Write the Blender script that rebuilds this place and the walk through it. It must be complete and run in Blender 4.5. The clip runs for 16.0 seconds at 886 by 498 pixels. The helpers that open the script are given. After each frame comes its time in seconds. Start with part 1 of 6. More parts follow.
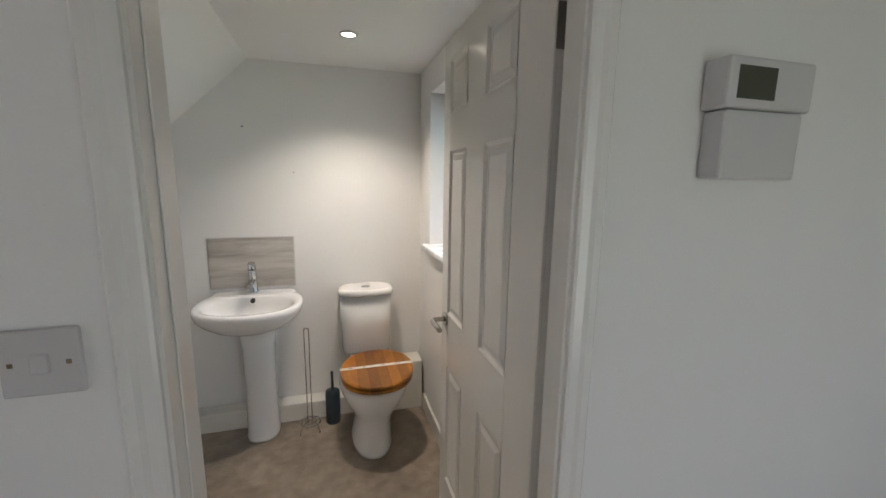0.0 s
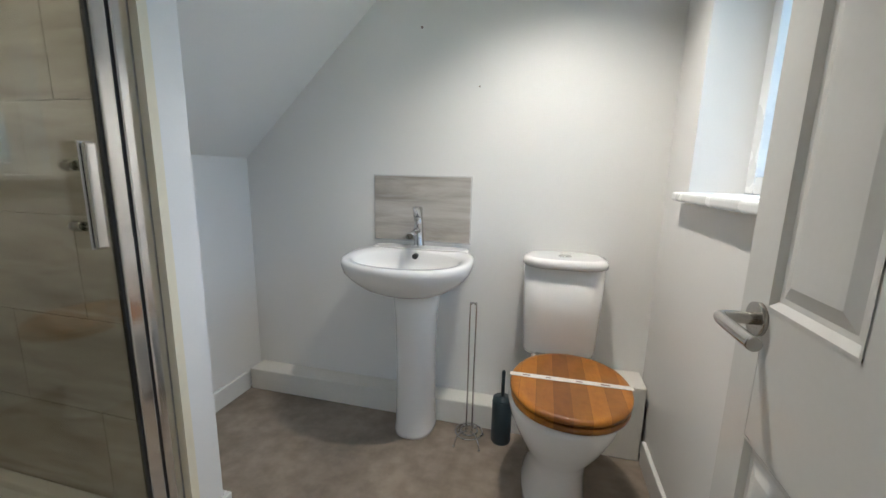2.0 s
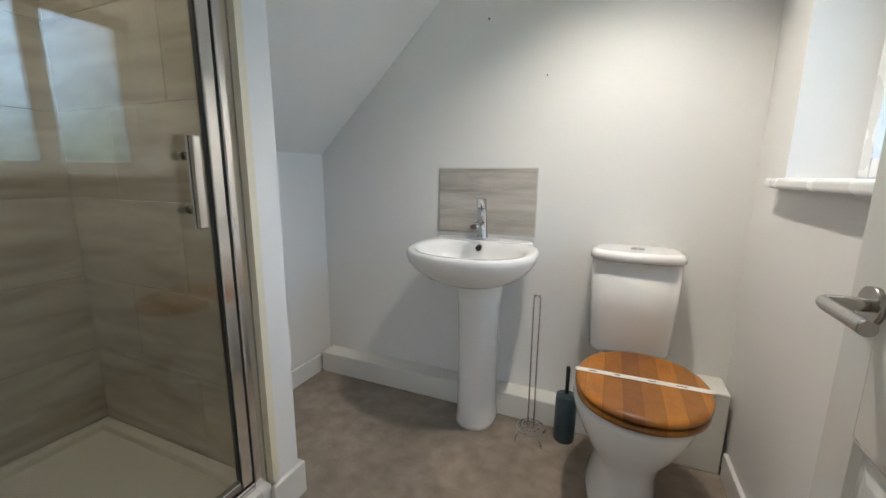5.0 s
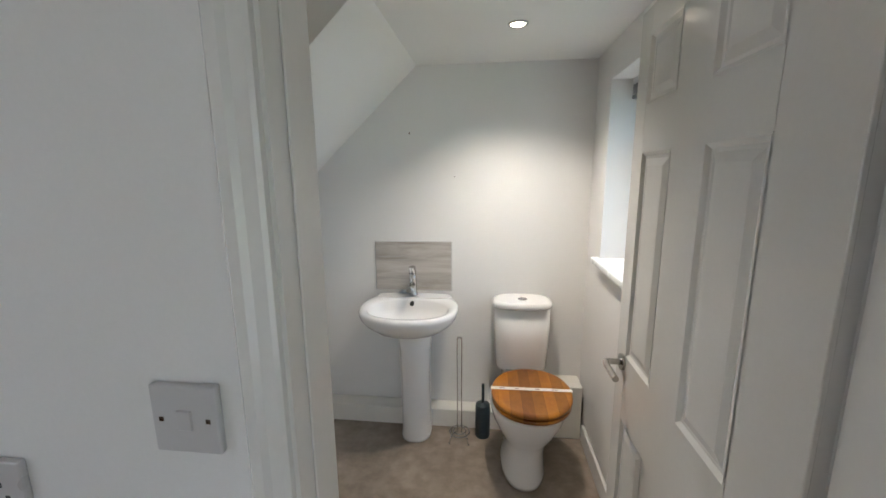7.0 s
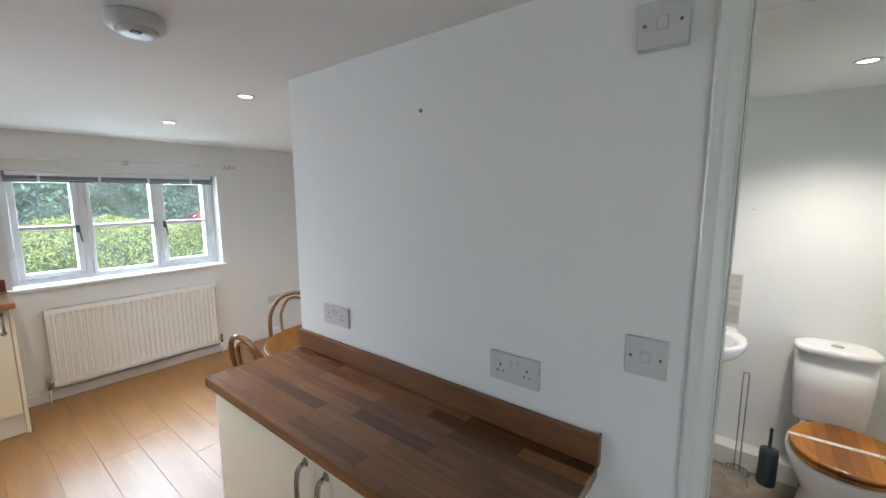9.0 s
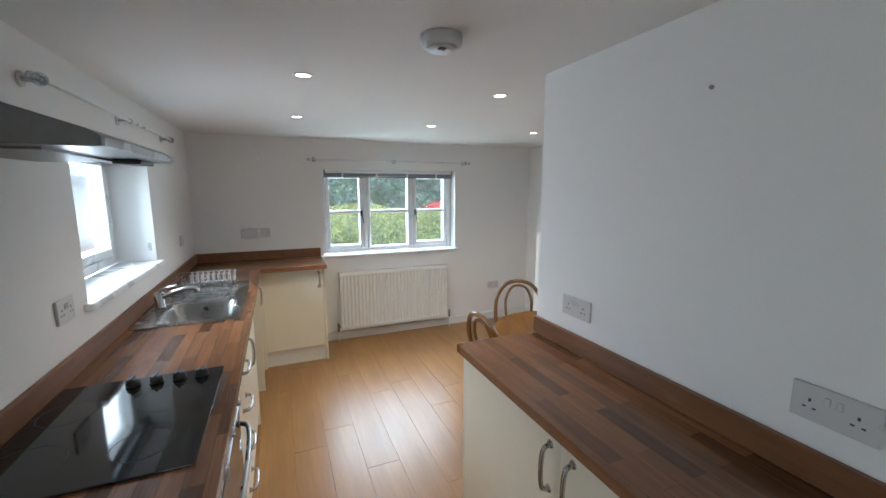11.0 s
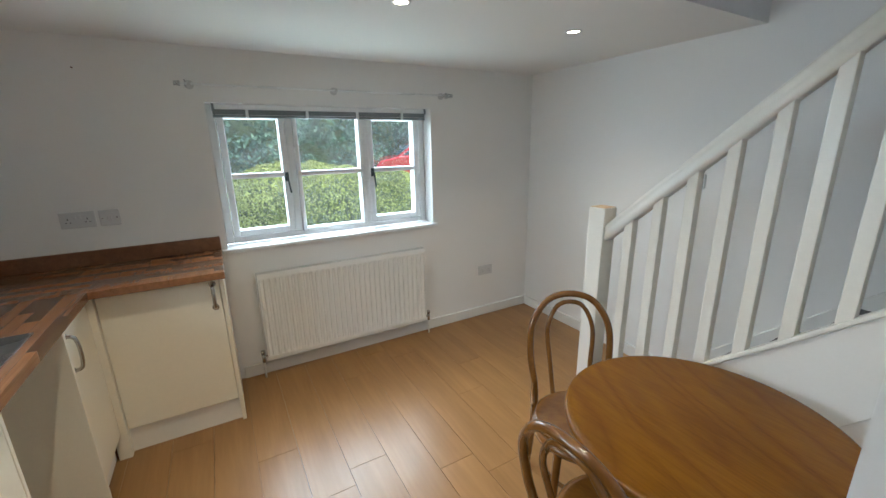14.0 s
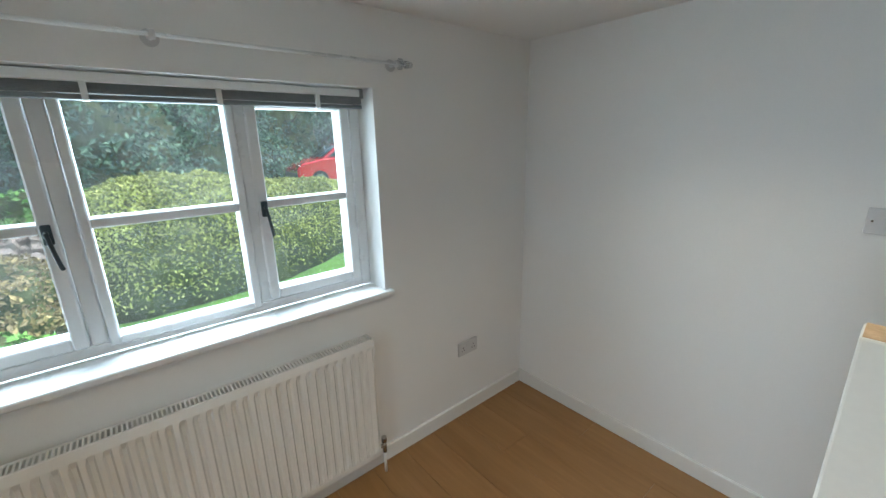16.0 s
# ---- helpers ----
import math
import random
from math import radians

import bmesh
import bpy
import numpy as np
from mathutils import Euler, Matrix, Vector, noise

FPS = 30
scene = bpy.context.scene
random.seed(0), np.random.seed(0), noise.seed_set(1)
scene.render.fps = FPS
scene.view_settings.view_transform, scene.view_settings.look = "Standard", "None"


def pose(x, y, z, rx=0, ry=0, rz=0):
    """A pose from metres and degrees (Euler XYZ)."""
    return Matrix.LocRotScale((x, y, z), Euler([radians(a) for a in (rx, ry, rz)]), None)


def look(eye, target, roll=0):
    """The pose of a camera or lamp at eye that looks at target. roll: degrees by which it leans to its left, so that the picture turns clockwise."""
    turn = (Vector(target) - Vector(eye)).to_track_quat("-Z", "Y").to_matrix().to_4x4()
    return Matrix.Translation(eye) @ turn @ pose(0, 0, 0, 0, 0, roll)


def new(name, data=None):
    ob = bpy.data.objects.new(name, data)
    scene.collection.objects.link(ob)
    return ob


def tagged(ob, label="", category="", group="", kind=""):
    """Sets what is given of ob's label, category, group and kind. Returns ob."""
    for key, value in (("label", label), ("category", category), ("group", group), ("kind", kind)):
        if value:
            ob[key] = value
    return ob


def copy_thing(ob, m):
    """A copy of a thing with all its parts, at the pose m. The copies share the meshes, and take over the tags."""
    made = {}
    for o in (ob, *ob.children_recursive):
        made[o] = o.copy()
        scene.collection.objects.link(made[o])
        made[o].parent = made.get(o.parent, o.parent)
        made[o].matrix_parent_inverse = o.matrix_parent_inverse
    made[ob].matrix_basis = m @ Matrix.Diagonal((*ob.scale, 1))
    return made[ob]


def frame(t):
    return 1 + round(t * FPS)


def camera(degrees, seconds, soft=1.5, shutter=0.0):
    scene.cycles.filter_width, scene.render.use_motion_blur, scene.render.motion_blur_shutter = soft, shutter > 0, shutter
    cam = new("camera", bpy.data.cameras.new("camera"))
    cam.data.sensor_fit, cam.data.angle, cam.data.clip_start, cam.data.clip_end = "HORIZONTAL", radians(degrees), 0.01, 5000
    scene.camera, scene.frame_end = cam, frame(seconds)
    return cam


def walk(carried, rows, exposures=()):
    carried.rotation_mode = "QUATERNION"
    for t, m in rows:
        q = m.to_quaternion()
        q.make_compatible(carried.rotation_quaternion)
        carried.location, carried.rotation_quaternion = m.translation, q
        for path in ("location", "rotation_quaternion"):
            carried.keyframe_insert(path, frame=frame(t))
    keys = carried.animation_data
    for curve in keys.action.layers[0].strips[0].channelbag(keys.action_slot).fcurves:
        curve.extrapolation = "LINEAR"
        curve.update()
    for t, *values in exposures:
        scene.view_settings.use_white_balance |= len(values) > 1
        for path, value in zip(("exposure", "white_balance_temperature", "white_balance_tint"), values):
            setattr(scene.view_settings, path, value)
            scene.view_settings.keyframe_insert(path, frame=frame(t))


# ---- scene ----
cam = camera(96.7, 16.0)
PATH = [
    (0, (0.218, 0.158, 1.479), (0.763, 2.053, 1.141), 0.8),
    (0.5, (0.281, 0.395, 1.431), (0.509, 2.353, 1.092), 0.9),
    (1, (0.316, 0.619, 1.363), (0.28, 2.586, 1.006), 1.0),
    (1.5, (0.32, 0.799, 1.264), (0.045, 2.747, 0.902), 1.1),
    (2, (0.313, 0.909, 1.152), (-0.166, 2.815, 0.78), 1.2),
    (2.5, (0.312, 0.942, 1.038), (-0.32, 2.803, 0.668), 1.3),
    (3, (0.312, 0.937, 0.971), (-0.429, 2.757, 0.601), 1.2),
    (3.2, (0.319, 0.931, 0.949), (-0.452, 2.739, 0.579), 1.2),
    (5.3, (0.305, 0.869, 1.198), (-0.461, 2.677, 0.824), 0.2),
    (5.5, (0.295, 0.847, 1.263), (-0.407, 2.682, 0.889), 0.2),
    (6, (0.252, 0.739, 1.395), (-0.266, 2.634, 1.022), -0.1),
    (6.5, (0.216, 0.546, 1.49), (-0.123, 2.482, 1.117), -0.3),
    (7, (0.215, 0.366, 1.531), (-0.012, 2.319, 1.162), -0.5),
    (7.5, (0.242, 0.192, 1.555), (0.036, 2.147, 1.19), -0.7),
    (8, (0.161, 0.02, 1.589), (-0.22, 1.953, 1.243), -0.8),
    (8.5, (0.078, -0.111, 1.608), (-0.731, 1.692, 1.304), -0.6),
    (9, (0.014, -0.2, 1.611), (-1.207, 1.359, 1.336), -0.2),
    (9.5, (-0.036, -0.272, 1.614), (-1.544, 1.013, 1.343), -0.1),
    (10, (-0.04, -0.31, 1.61), (-1.729, 0.728, 1.343), -0.1),
    (10.2, (-0.036, -0.321, 1.609), (-1.772, 0.636, 1.343), -0.0),
    (12.3, (-0.518, -0.342, 1.578), (-2.368, 0.337, 1.237), -0.6),
    (12.5, (-0.644, -0.277, 1.581), (-2.486, 0.413, 1.221), -0.6),
    (13, (-0.922, -0.164, 1.578), (-2.727, 0.588, 1.159), -0.8),
    (13.5, (-1.199, -0.055, 1.561), (-2.951, 0.787, 1.089), -0.9),
    (14, (-1.468, 0.074, 1.546), (-3.148, 1.025, 1.025), -1.0),
    (14.5, (-1.768, 0.232, 1.569), (-3.381, 1.28, 1.022), -1.0),
    (15, (-2.098, 0.353, 1.595), (-3.653, 1.476, 1.03), -1.0),
    (15.5, (-2.427, 0.492, 1.624), (-3.941, 1.672, 1.063), -1.0),
    (16, (-2.742, 0.67, 1.584), (-4.227, 1.899, 1.05), -1.3),
]
EXPOSURES = [(0.0, 1.34, 6400, 14), (1.0, 1.55, 5850, 10), (2.0, 1.55, 5850, 9), (3.0, 1.62, 5950, 10), (5.5, 1.55, 6050, 10), (6.5, 1.55, 6100, 12), (7.5, 1.58, 6150, 12), (8.5, 1.66, 6050, 10), (10.0, 1.48, 5850, 8), (12.5, 1.26, 5950, 7), (14.0, 1.18, 6050, 5), (15.0, 1.14, 6000, 4), (16.0, 0.98, 5950, 4)]
walk(cam, [(t, look(eye, target, roll)) for t, eye, target, roll in PATH], EXPOSURES)

# ---- world, sun, exposure ----
world = bpy.data.worlds.new("sky")
scene.world = world
world.use_nodes = True
wn = world.node_tree.nodes
sky = wn.new("ShaderNodeTexSky")
sky.sky_type = "NISHITA"
sky.sun_disc = False
sky.sun_elevation, sky.sun_rotation = radians(64), radians(21)
sky.air_density, sky.dust_density = 1.3, 3.0
wn["Background"].inputs["Strength"].default_value = 0.15
world.node_tree.links.new(sky.outputs[0], wn["Background"].inputs["Color"])
sun = new("sun", bpy.data.lights.new("sun", "SUN"))
sun.data.energy, sun.data.angle, sun.data.color = 2.4, radians(35), (1.0, 0.96, 0.9)
sun.matrix_world = look((3, 8, 17.5), (0, 0, 0))
WIN_X = -4.47
SPOT_W, BATH_W = 11.5, 20.5


def window_light(name, m, sx, sy, power, col=(0.80, 0.90, 1.0)):
    """Area lamp for sky light at a window, or fill at an added opening."""
    la = bpy.data.lights.new(name, "AREA")
    la.shape, la.size, la.size_y, la.energy, la.color = "RECTANGLE", sx, sy, power, col
    ob = new(name, la)
    ob.matrix_world = m
    return ob


window_light("sky_light_west", look((WIN_X - 0.35, 0.82, 1.45), (0, 0.82, 0.3)), 1.9, 1.1, 20, (0.76, 0.88, 1.0))
window_light("sky_above_west", look((-5.7, 0.82, 2.7), (-2.6, 0.9, 0.1)), 2.4, 1.3, 105, (0.84, 0.92, 1.0))
window_light("sky_above_south", look((-2.5, -2.5, 2.3), (-2.2, 0.8, 0.9)), 2.4, 1.4, 26, (0.80, 0.90, 1.0))
window_light("sky_light_south", look((-2.7, -1.75, 1.72), (-1.1, 0.8, 1.0)), 1.7, 0.9, 44, (0.83, 0.91, 1.0))
window_light("sky_above_bath", look((2.3, 1.97, 2.1), (-0.6, 2.05, 0.7)), 1.6, 1.4, 9, (0.50, 0.74, 1.0))
# Added fill lamp in an unseen, made-up opening of the south wall.
window_light("fill_light_unseen_opening", look((1.0, -1.2, 0.95), (0.0, 2, 0.5)), 0.75, 1.3, 2.0, (0.96, 0.95, 1.0))


# ---- materials ----
def nodes_of(name):
    m = bpy.data.materials.new(name)
    m.use_nodes = True
    nt = m.node_tree
    return m, nt, nt.nodes["Principled BSDF"]


def mapped(nt, scale=(1, 1, 1), rot=(0, 0, 0)):
    tc = nt.nodes.new("ShaderNodeTexCoord")
    mp = nt.nodes.new("ShaderNodeMapping")
    mp.inputs["Scale"].default_value = scale
    mp.inputs["Rotation"].default_value = [radians(a) for a in rot]
    nt.links.new(tc.outputs["Object"], mp.inputs["Vector"])
    return mp.outputs[0]


def noise_tex(nt, vec, scale, detail=4.0, rough=0.55, dist=0.0):
    n = nt.nodes.new("ShaderNodeTexNoise")
    n.inputs["Scale"].default_value, n.inputs["Detail"].default_value = scale, detail
    n.inputs["Roughness"].default_value, n.inputs["Distortion"].default_value = rough, dist
    nt.links.new(vec, n.inputs["Vector"])
    return n.outputs["Fac"]


def ramp(nt, fac, stops):
    r = nt.nodes.new("ShaderNodeValToRGB")
    el = r.color_ramp.elements
    while len(el) < len(stops):
        el.new(0.5)
    for e, (p, c) in zip(el, stops):
        e.position, e.color = p, (*c, 1)
    nt.links.new(fac, r.inputs[0])
    return r.outputs[0]


def mixc(nt, a, b, fac, mode="MIX"):
    m = nt.nodes.new("ShaderNodeMix")
    m.data_type, m.blend_type = "RGBA", mode
    for sock, v in ((m.inputs[0], fac), (m.inputs[6], a), (m.inputs[7], b)):
        if isinstance(v, (int, float)):
            sock.default_value = v
        elif isinstance(v, tuple):
            sock.default_value = (*v, 1)
        else:
            nt.links.new(v, sock)
    return m.outputs[2]


def bump(nt, bsdf, height, strength=0.2, dist=0.002):
    b = nt.nodes.new("ShaderNodeBump")
    b.inputs["Strength"].default_value, b.inputs["Distance"].default_value = strength, dist
    nt.links.new(height, b.inputs["Height"])
    nt.links.new(b.outputs[0], bsdf.inputs["Normal"])


def scale_c(c, k):
    return tuple(min(1.0, x * k) for x in c)


def mat(name, base, rough=0.5, metal=0.0, var=0.05, scale=3.0, fine=60.0, bumps=0.1, spec=0.5, coat=0.0, rnd=0.0):
    """A plain surface with broad and fine variation in colour, gloss and relief."""
    m, nt, b = nodes_of(name)
    vec = mapped(nt)
    n1, n2 = noise_tex(nt, vec, scale), noise_tex(nt, vec, fine, 3)
    c = ramp(nt, n1, [(0.3, scale_c(base, 1 - var)), (0.7, scale_c(base, 1 + var))])
    c = mixc(nt, c, ramp(nt, n2, [(0.35, (1 - var, 1 - var, 1 - var)), (0.65, (1, 1, 1))]), 1.0, "MULTIPLY")
    if rnd:
        oi = nt.nodes.new("ShaderNodeObjectInfo")
        c = mixc(nt, c, ramp(nt, oi.outputs["Random"], [(0, (1 - rnd, 1 - rnd, 1 - rnd)), (1, (1, 1, 1))]), 1.0, "MULTIPLY")
    nt.links.new(c, b.inputs["Base Color"])
    b.inputs["Metallic"].default_value = metal
    b.inputs["Specular IOR Level"].default_value = spec
    b.inputs["Coat Weight"].default_value = coat
    b.inputs["Coat Roughness"].default_value = 0.08
    rr = nt.nodes.new("ShaderNodeMapRange")
    rr.inputs["To Min"].default_value, rr.inputs["To Max"].default_value = max(0.02, rough - 0.06), min(1, rough + 0.06)
    nt.links.new(n1, rr.inputs["Value"])
    nt.links.new(rr.outputs[0], b.inputs["Roughness"])
    if bumps:
        bump(nt, b, n2, bumps, 0.002)
    return m


def wood(name, dark, light, grain=(6, 60, 60), rough=0.4, coat=0.0, rnd=0.0, rot=(0, 0, 0), staves=None, deep=(0.28, 0.25, 0.23), streak=0.6):
    """Grained timber; grain runs along local x. staves: (length, width) of glued strips of differing tone."""
    m, nt, b = nodes_of(name)
    vec = mapped(nt, grain, rot)
    n1 = noise_tex(nt, vec, 1.0, 5, 0.6, 0.6)
    c = ramp(nt, n1, [(0.25, dark), (0.75, light)])
    n2 = noise_tex(nt, mapped(nt, (grain[0] * 1.5, grain[1] * 5, grain[2] * 5), rot), 1.0, 4, 0.7)
    c = mixc(nt, c, ramp(nt, n2, [(0.35, (0.72, 0.68, 0.62)), (0.6, (1, 1, 1))]), streak, "MULTIPLY")
    if rnd:
        oi = nt.nodes.new("ShaderNodeObjectInfo")
        c = mixc(nt, c, ramp(nt, oi.outputs["Random"], [(0, (1 - rnd, 1 - rnd * 1.1, 1 - rnd * 1.2)), (1, (1, 1, 1))]), 1.0, "MULTIPLY")
    if staves:
        br = nt.nodes.new("ShaderNodeTexBrick")
        br.offset, br.offset_frequency, br.squash = (0.37 if staves[0] < 1 else 0.0), 2, 1.0
        br.inputs["Color1"].default_value, br.inputs["Color2"].default_value = (*deep, 1), (1.3, 1.2, 1.08, 1)
        br.inputs["Mortar"].default_value = (0.5, 0.42, 0.36, 1)
        br.inputs["Scale"].default_value, br.inputs["Mortar Size"].default_value = 1.0, 0.0006
        br.inputs["Brick Width"].default_value, br.inputs["Row Height"].default_value = staves
        nt.links.new(mapped(nt, (1, 1, 1), rot), br.inputs["Vector"])
        c = mixc(nt, c, br.outputs["Color"], 1.0, "MULTIPLY")
    nt.links.new(c, b.inputs["Base Color"])
    b.inputs["Roughness"].default_value = rough
    b.inputs["Coat Weight"].default_value, b.inputs["Coat Roughness"].default_value = coat, 0.1
    bump(nt, b, n2, 0.08, 0.001)
    return m


def table_oak(name):
    """Polished oak boards with arched flame grain, each board shifted from its neighbour."""
    m, nt, b = nodes_of(name)
    vec = mapped(nt, (1, 1, 1), (0, 0, 22))
    sep, flo, off, cmb = (nt.nodes.new("ShaderNode" + k) for k in ("SeparateXYZ", "Math", "Math", "CombineXYZ"))
    nt.links.new(vec, sep.inputs[0])
    flo.operation, flo.inputs[1].default_value = "SNAP", 0.17
    nt.links.new(sep.outputs[1], flo.inputs[0])
    off.operation, off.inputs[1].default_value = "MULTIPLY_ADD", 7.3
    nt.links.new(flo.outputs[0], off.inputs[0])
    nt.links.new(sep.outputs[0], off.inputs[2])
    nt.links.new(off.outputs[0], cmb.inputs[0])
    nt.links.new(sep.outputs[1], cmb.inputs[1])
    st = nt.nodes.new("ShaderNodeMapping")
    st.inputs["Scale"].default_value = (1.1, 6, 6)
    nt.links.new(cmb.outputs[0], st.inputs["Vector"])
    big = noise_tex(nt, st.outputs[0], 0.9, 2, 0.4, 0.5)
    rings, fr = nt.nodes.new("ShaderNodeMath"), nt.nodes.new("ShaderNodeMath")
    rings.operation, rings.inputs[1].default_value = "MULTIPLY", 13.0
    nt.links.new(big, rings.inputs[0])
    fr.operation, fr.inputs[1].default_value = "PINGPONG", 1.0
    nt.links.new(rings.outputs[0], fr.inputs[0])
    pore = noise_tex(nt, mapped(nt, (9, 160, 160), (0, 0, 22)), 1.0, 4, 0.7)
    tone = noise_tex(nt, vec, 3.0, 3)
    c = ramp(nt, fr.outputs[0], [(0.0, (0.142, 0.054, 0.004)), (0.3, (0.165, 0.066, 0.005)), (1.0, (0.188, 0.078, 0.006))])
    c = mixc(nt, c, ramp(nt, pore, [(0.36, (0.62, 0.56, 0.5)), (0.58, (1, 1, 1))]), 0.5, "MULTIPLY")
    c = mixc(nt, c, ramp(nt, tone, [(0.3, (0.85, 0.82, 0.8)), (0.7, (1.08, 1.08, 1.05))]), 1.0, "MULTIPLY")
    nt.links.new(c, b.inputs["Base Color"])
    b.inputs["Roughness"].default_value = 0.24
    b.inputs["Specular IOR Level"].default_value = 0.22
    bump(nt, b, pore, 0.06, 0.001)
    return m


def clear_glass(name, tint=(0.95, 0.97, 0.96), gloss=0.02, haze=0.0, sheen=0.035):
    """A thin pane: clear, with a mirror sheen that grows at a slant. haze: share of misted, smeared film."""
    m, nt, b = nodes_of(name)
    nt.nodes.remove(b)
    tr, gl, mx, lw, pw, ma = (nt.nodes.new("ShaderNode" + k) for k in ("BsdfTransparent", "BsdfGlossy", "MixShader", "LayerWeight", "Math", "Math"))
    tr.inputs[0].default_value = (*tint, 1)
    gl.inputs["Roughness"].default_value = gloss
    lw.inputs["Blend"].default_value = 0.5
    pw.operation, pw.inputs[1].default_value = "POWER", 4.0
    ma.operation, ma.inputs[1].default_value, ma.inputs[2].default_value = "MULTIPLY_ADD", 0.9, sheen
    nt.links.new(lw.outputs["Facing"], pw.inputs[0])
    nt.links.new(pw.outputs[0], ma.inputs[0])
    nt.links.new(ma.outputs[0], mx.inputs[0])
    nt.links.new(tr.outputs[0], mx.inputs[1])
    nt.links.new(gl.outputs[0], mx.inputs[2])
    out = mx.outputs[0]
    if haze:
        tl, m2 = nt.nodes.new("ShaderNodeBsdfTranslucent"), nt.nodes.new("ShaderNodeMixShader")
        n = noise_tex(nt, mapped(nt, (1, 3, 5)), 1.2, 5, 0.6, 0.8)
        mr = nt.nodes.new("ShaderNodeMapRange")
        mr.inputs["From Min"].default_value, mr.inputs["From Max"].default_value = 0.3, 0.75
        mr.inputs["To Min"].default_value, mr.inputs["To Max"].default_value = haze * 0.3, haze * 1.5
        nt.links.new(n, mr.inputs["Value"])
        nt.links.new(mr.outputs[0], m2.inputs[0])
        nt.links.new(out, m2.inputs[1])
        nt.links.new(tl.outputs[0], m2.inputs[2])
        out = m2.outputs[0]
    nt.links.new(out, nt.nodes["Material Output"].inputs[0])
    return m


def obscure_glass(name):
    m, nt, b = nodes_of(name)
    b.inputs["Base Color"].default_value = (0.9, 0.95, 1, 1)
    b.inputs["Transmission Weight"].default_value, b.inputs["Roughness"].default_value = 1.0, 0.12
    v = nt.nodes.new("ShaderNodeTexVoronoi")
    v.inputs["Scale"].default_value = 120
    nt.links.new(mapped(nt), v.inputs["Vector"])
    bump(nt, b, v.outputs["Distance"], 0.8, 0.004)
    return m


def stone_tile(name):
    m, nt, b = nodes_of(name)
    vec = mapped(nt, (0.8, 0.8, 5.5))
    oi = nt.nodes.new("ShaderNodeObjectInfo")
    add = nt.nodes.new("ShaderNodeVectorMath")
    add.operation = "MULTIPLY_ADD"
    add.inputs[1].default_value = (1, 1, 1)
    cx = nt.nodes.new("ShaderNodeCombineXYZ")
    sc = nt.nodes.new("ShaderNodeMath")
    sc.operation, sc.inputs[1].default_value = "MULTIPLY", 37.0
    nt.links.new(oi.outputs["Random"], sc.inputs[0])
    nt.links.new(sc.outputs[0], cx.inputs[2])
    nt.links.new(vec, add.inputs[0])
    nt.links.new(cx.outputs[0], add.inputs[2])
    n1 = noise_tex(nt, add.outputs[0], 1.6, 6, 0.6, 1.4)
    n2 = noise_tex(nt, add.outputs[0], 3.2, 6, 0.65, 0.8)
    c = ramp(nt, n1, [(0.3, (0.34, 0.31, 0.28)), (0.48, (0.48, 0.45, 0.41)), (0.62, (0.55, 0.525, 0.49)), (0.75, (0.40, 0.365, 0.33))])
    c = mixc(nt, c, ramp(nt, n2, [(0.4, (0.75, 0.72, 0.68)), (0.6, (1.05, 1.05, 1.05))]), 0.5, "MULTIPLY")
    nt.links.new(c, b.inputs["Base Color"])
    b.inputs["Roughness"].default_value = 0.28
    bump(nt, b, n2, 0.05, 0.001)
    return m


def emit(name, col, k):
    m, nt, b = nodes_of(name)
    b.inputs["Base Color"].default_value = (0.9, 0.9, 0.9, 1)
    b.inputs["Emission Color"].default_value = (*col, 1)
    b.inputs["Emission Strength"].default_value = k
    return m


def leafmat(name, dark, light, sheen=0.45):
    m, nt, b = nodes_of(name)
    g = nt.nodes.new("ShaderNodeNewGeometry")
    c = ramp(nt, g.outputs["Random Per Island"], [(0.0, dark), (0.75, light), (1.0, scale_c(light, 1.5))])
    n = noise_tex(nt, mapped(nt), 1.3, 3)
    c = mixc(nt, c, ramp(nt, n, [(0.35, (0.6, 0.62, 0.6)), (0.65, (1.1, 1.1, 1.0))]), 0.8, "MULTIPLY")
    nt.links.new(c, b.inputs["Base Color"])
    b.inputs["Roughness"].default_value = sheen
    return m


M_WALL = mat("white_emulsion", (0.80, 0.79, 0.77), 0.75, var=0.015, scale=1.2, fine=180, bumps=0.08)
M_CEIL = mat("ceiling_white", (0.80, 0.79, 0.77), 0.8, var=0.012, scale=0.9, fine=140, bumps=0.08)
M_GLOSS = mat("white_gloss_paint", (0.78, 0.77, 0.74), 0.22, var=0.015, scale=4, fine=90, bumps=0.03)
M_SATIN = mat("cream_satin_paint", (0.79, 0.77, 0.71), 0.35, var=0.02, scale=4, fine=70, bumps=0.05)
M_PVC = mat("white_window_paint", (0.82, 0.83, 0.83), 0.28, var=0.015, scale=5, fine=70, bumps=0.02)
M_PLASTIC = mat("white_plastic", (0.58, 0.57, 0.565), 0.3, var=0.01, bumps=0.0)
M_GREYPL = mat("slot_dark", (0.05, 0.05, 0.05), 0.5, bumps=0)
M_CREAM = mat("cream_cupboard_front", (0.80, 0.74, 0.60), 0.32, var=0.02, scale=2.5, fine=60, bumps=0.03)
M_WCHINA = mat("glazed_china", (0.82, 0.81, 0.79), 0.08, var=0.008, bumps=0.0, coat=0.4)
M_CHROME = mat("chrome", (0.60, 0.60, 0.60), 0.1, metal=1.0, var=0.02, bumps=0.0)
M_NICKEL = mat("brushed_nickel", (0.46, 0.44, 0.41), 0.2, metal=1.0, var=0.04, bumps=0.03)
M_STEEL = mat("sink_steel", (0.40, 0.40, 0.395), 0.27, metal=1.0, var=0.06, scale=6, fine=150, bumps=0.05)
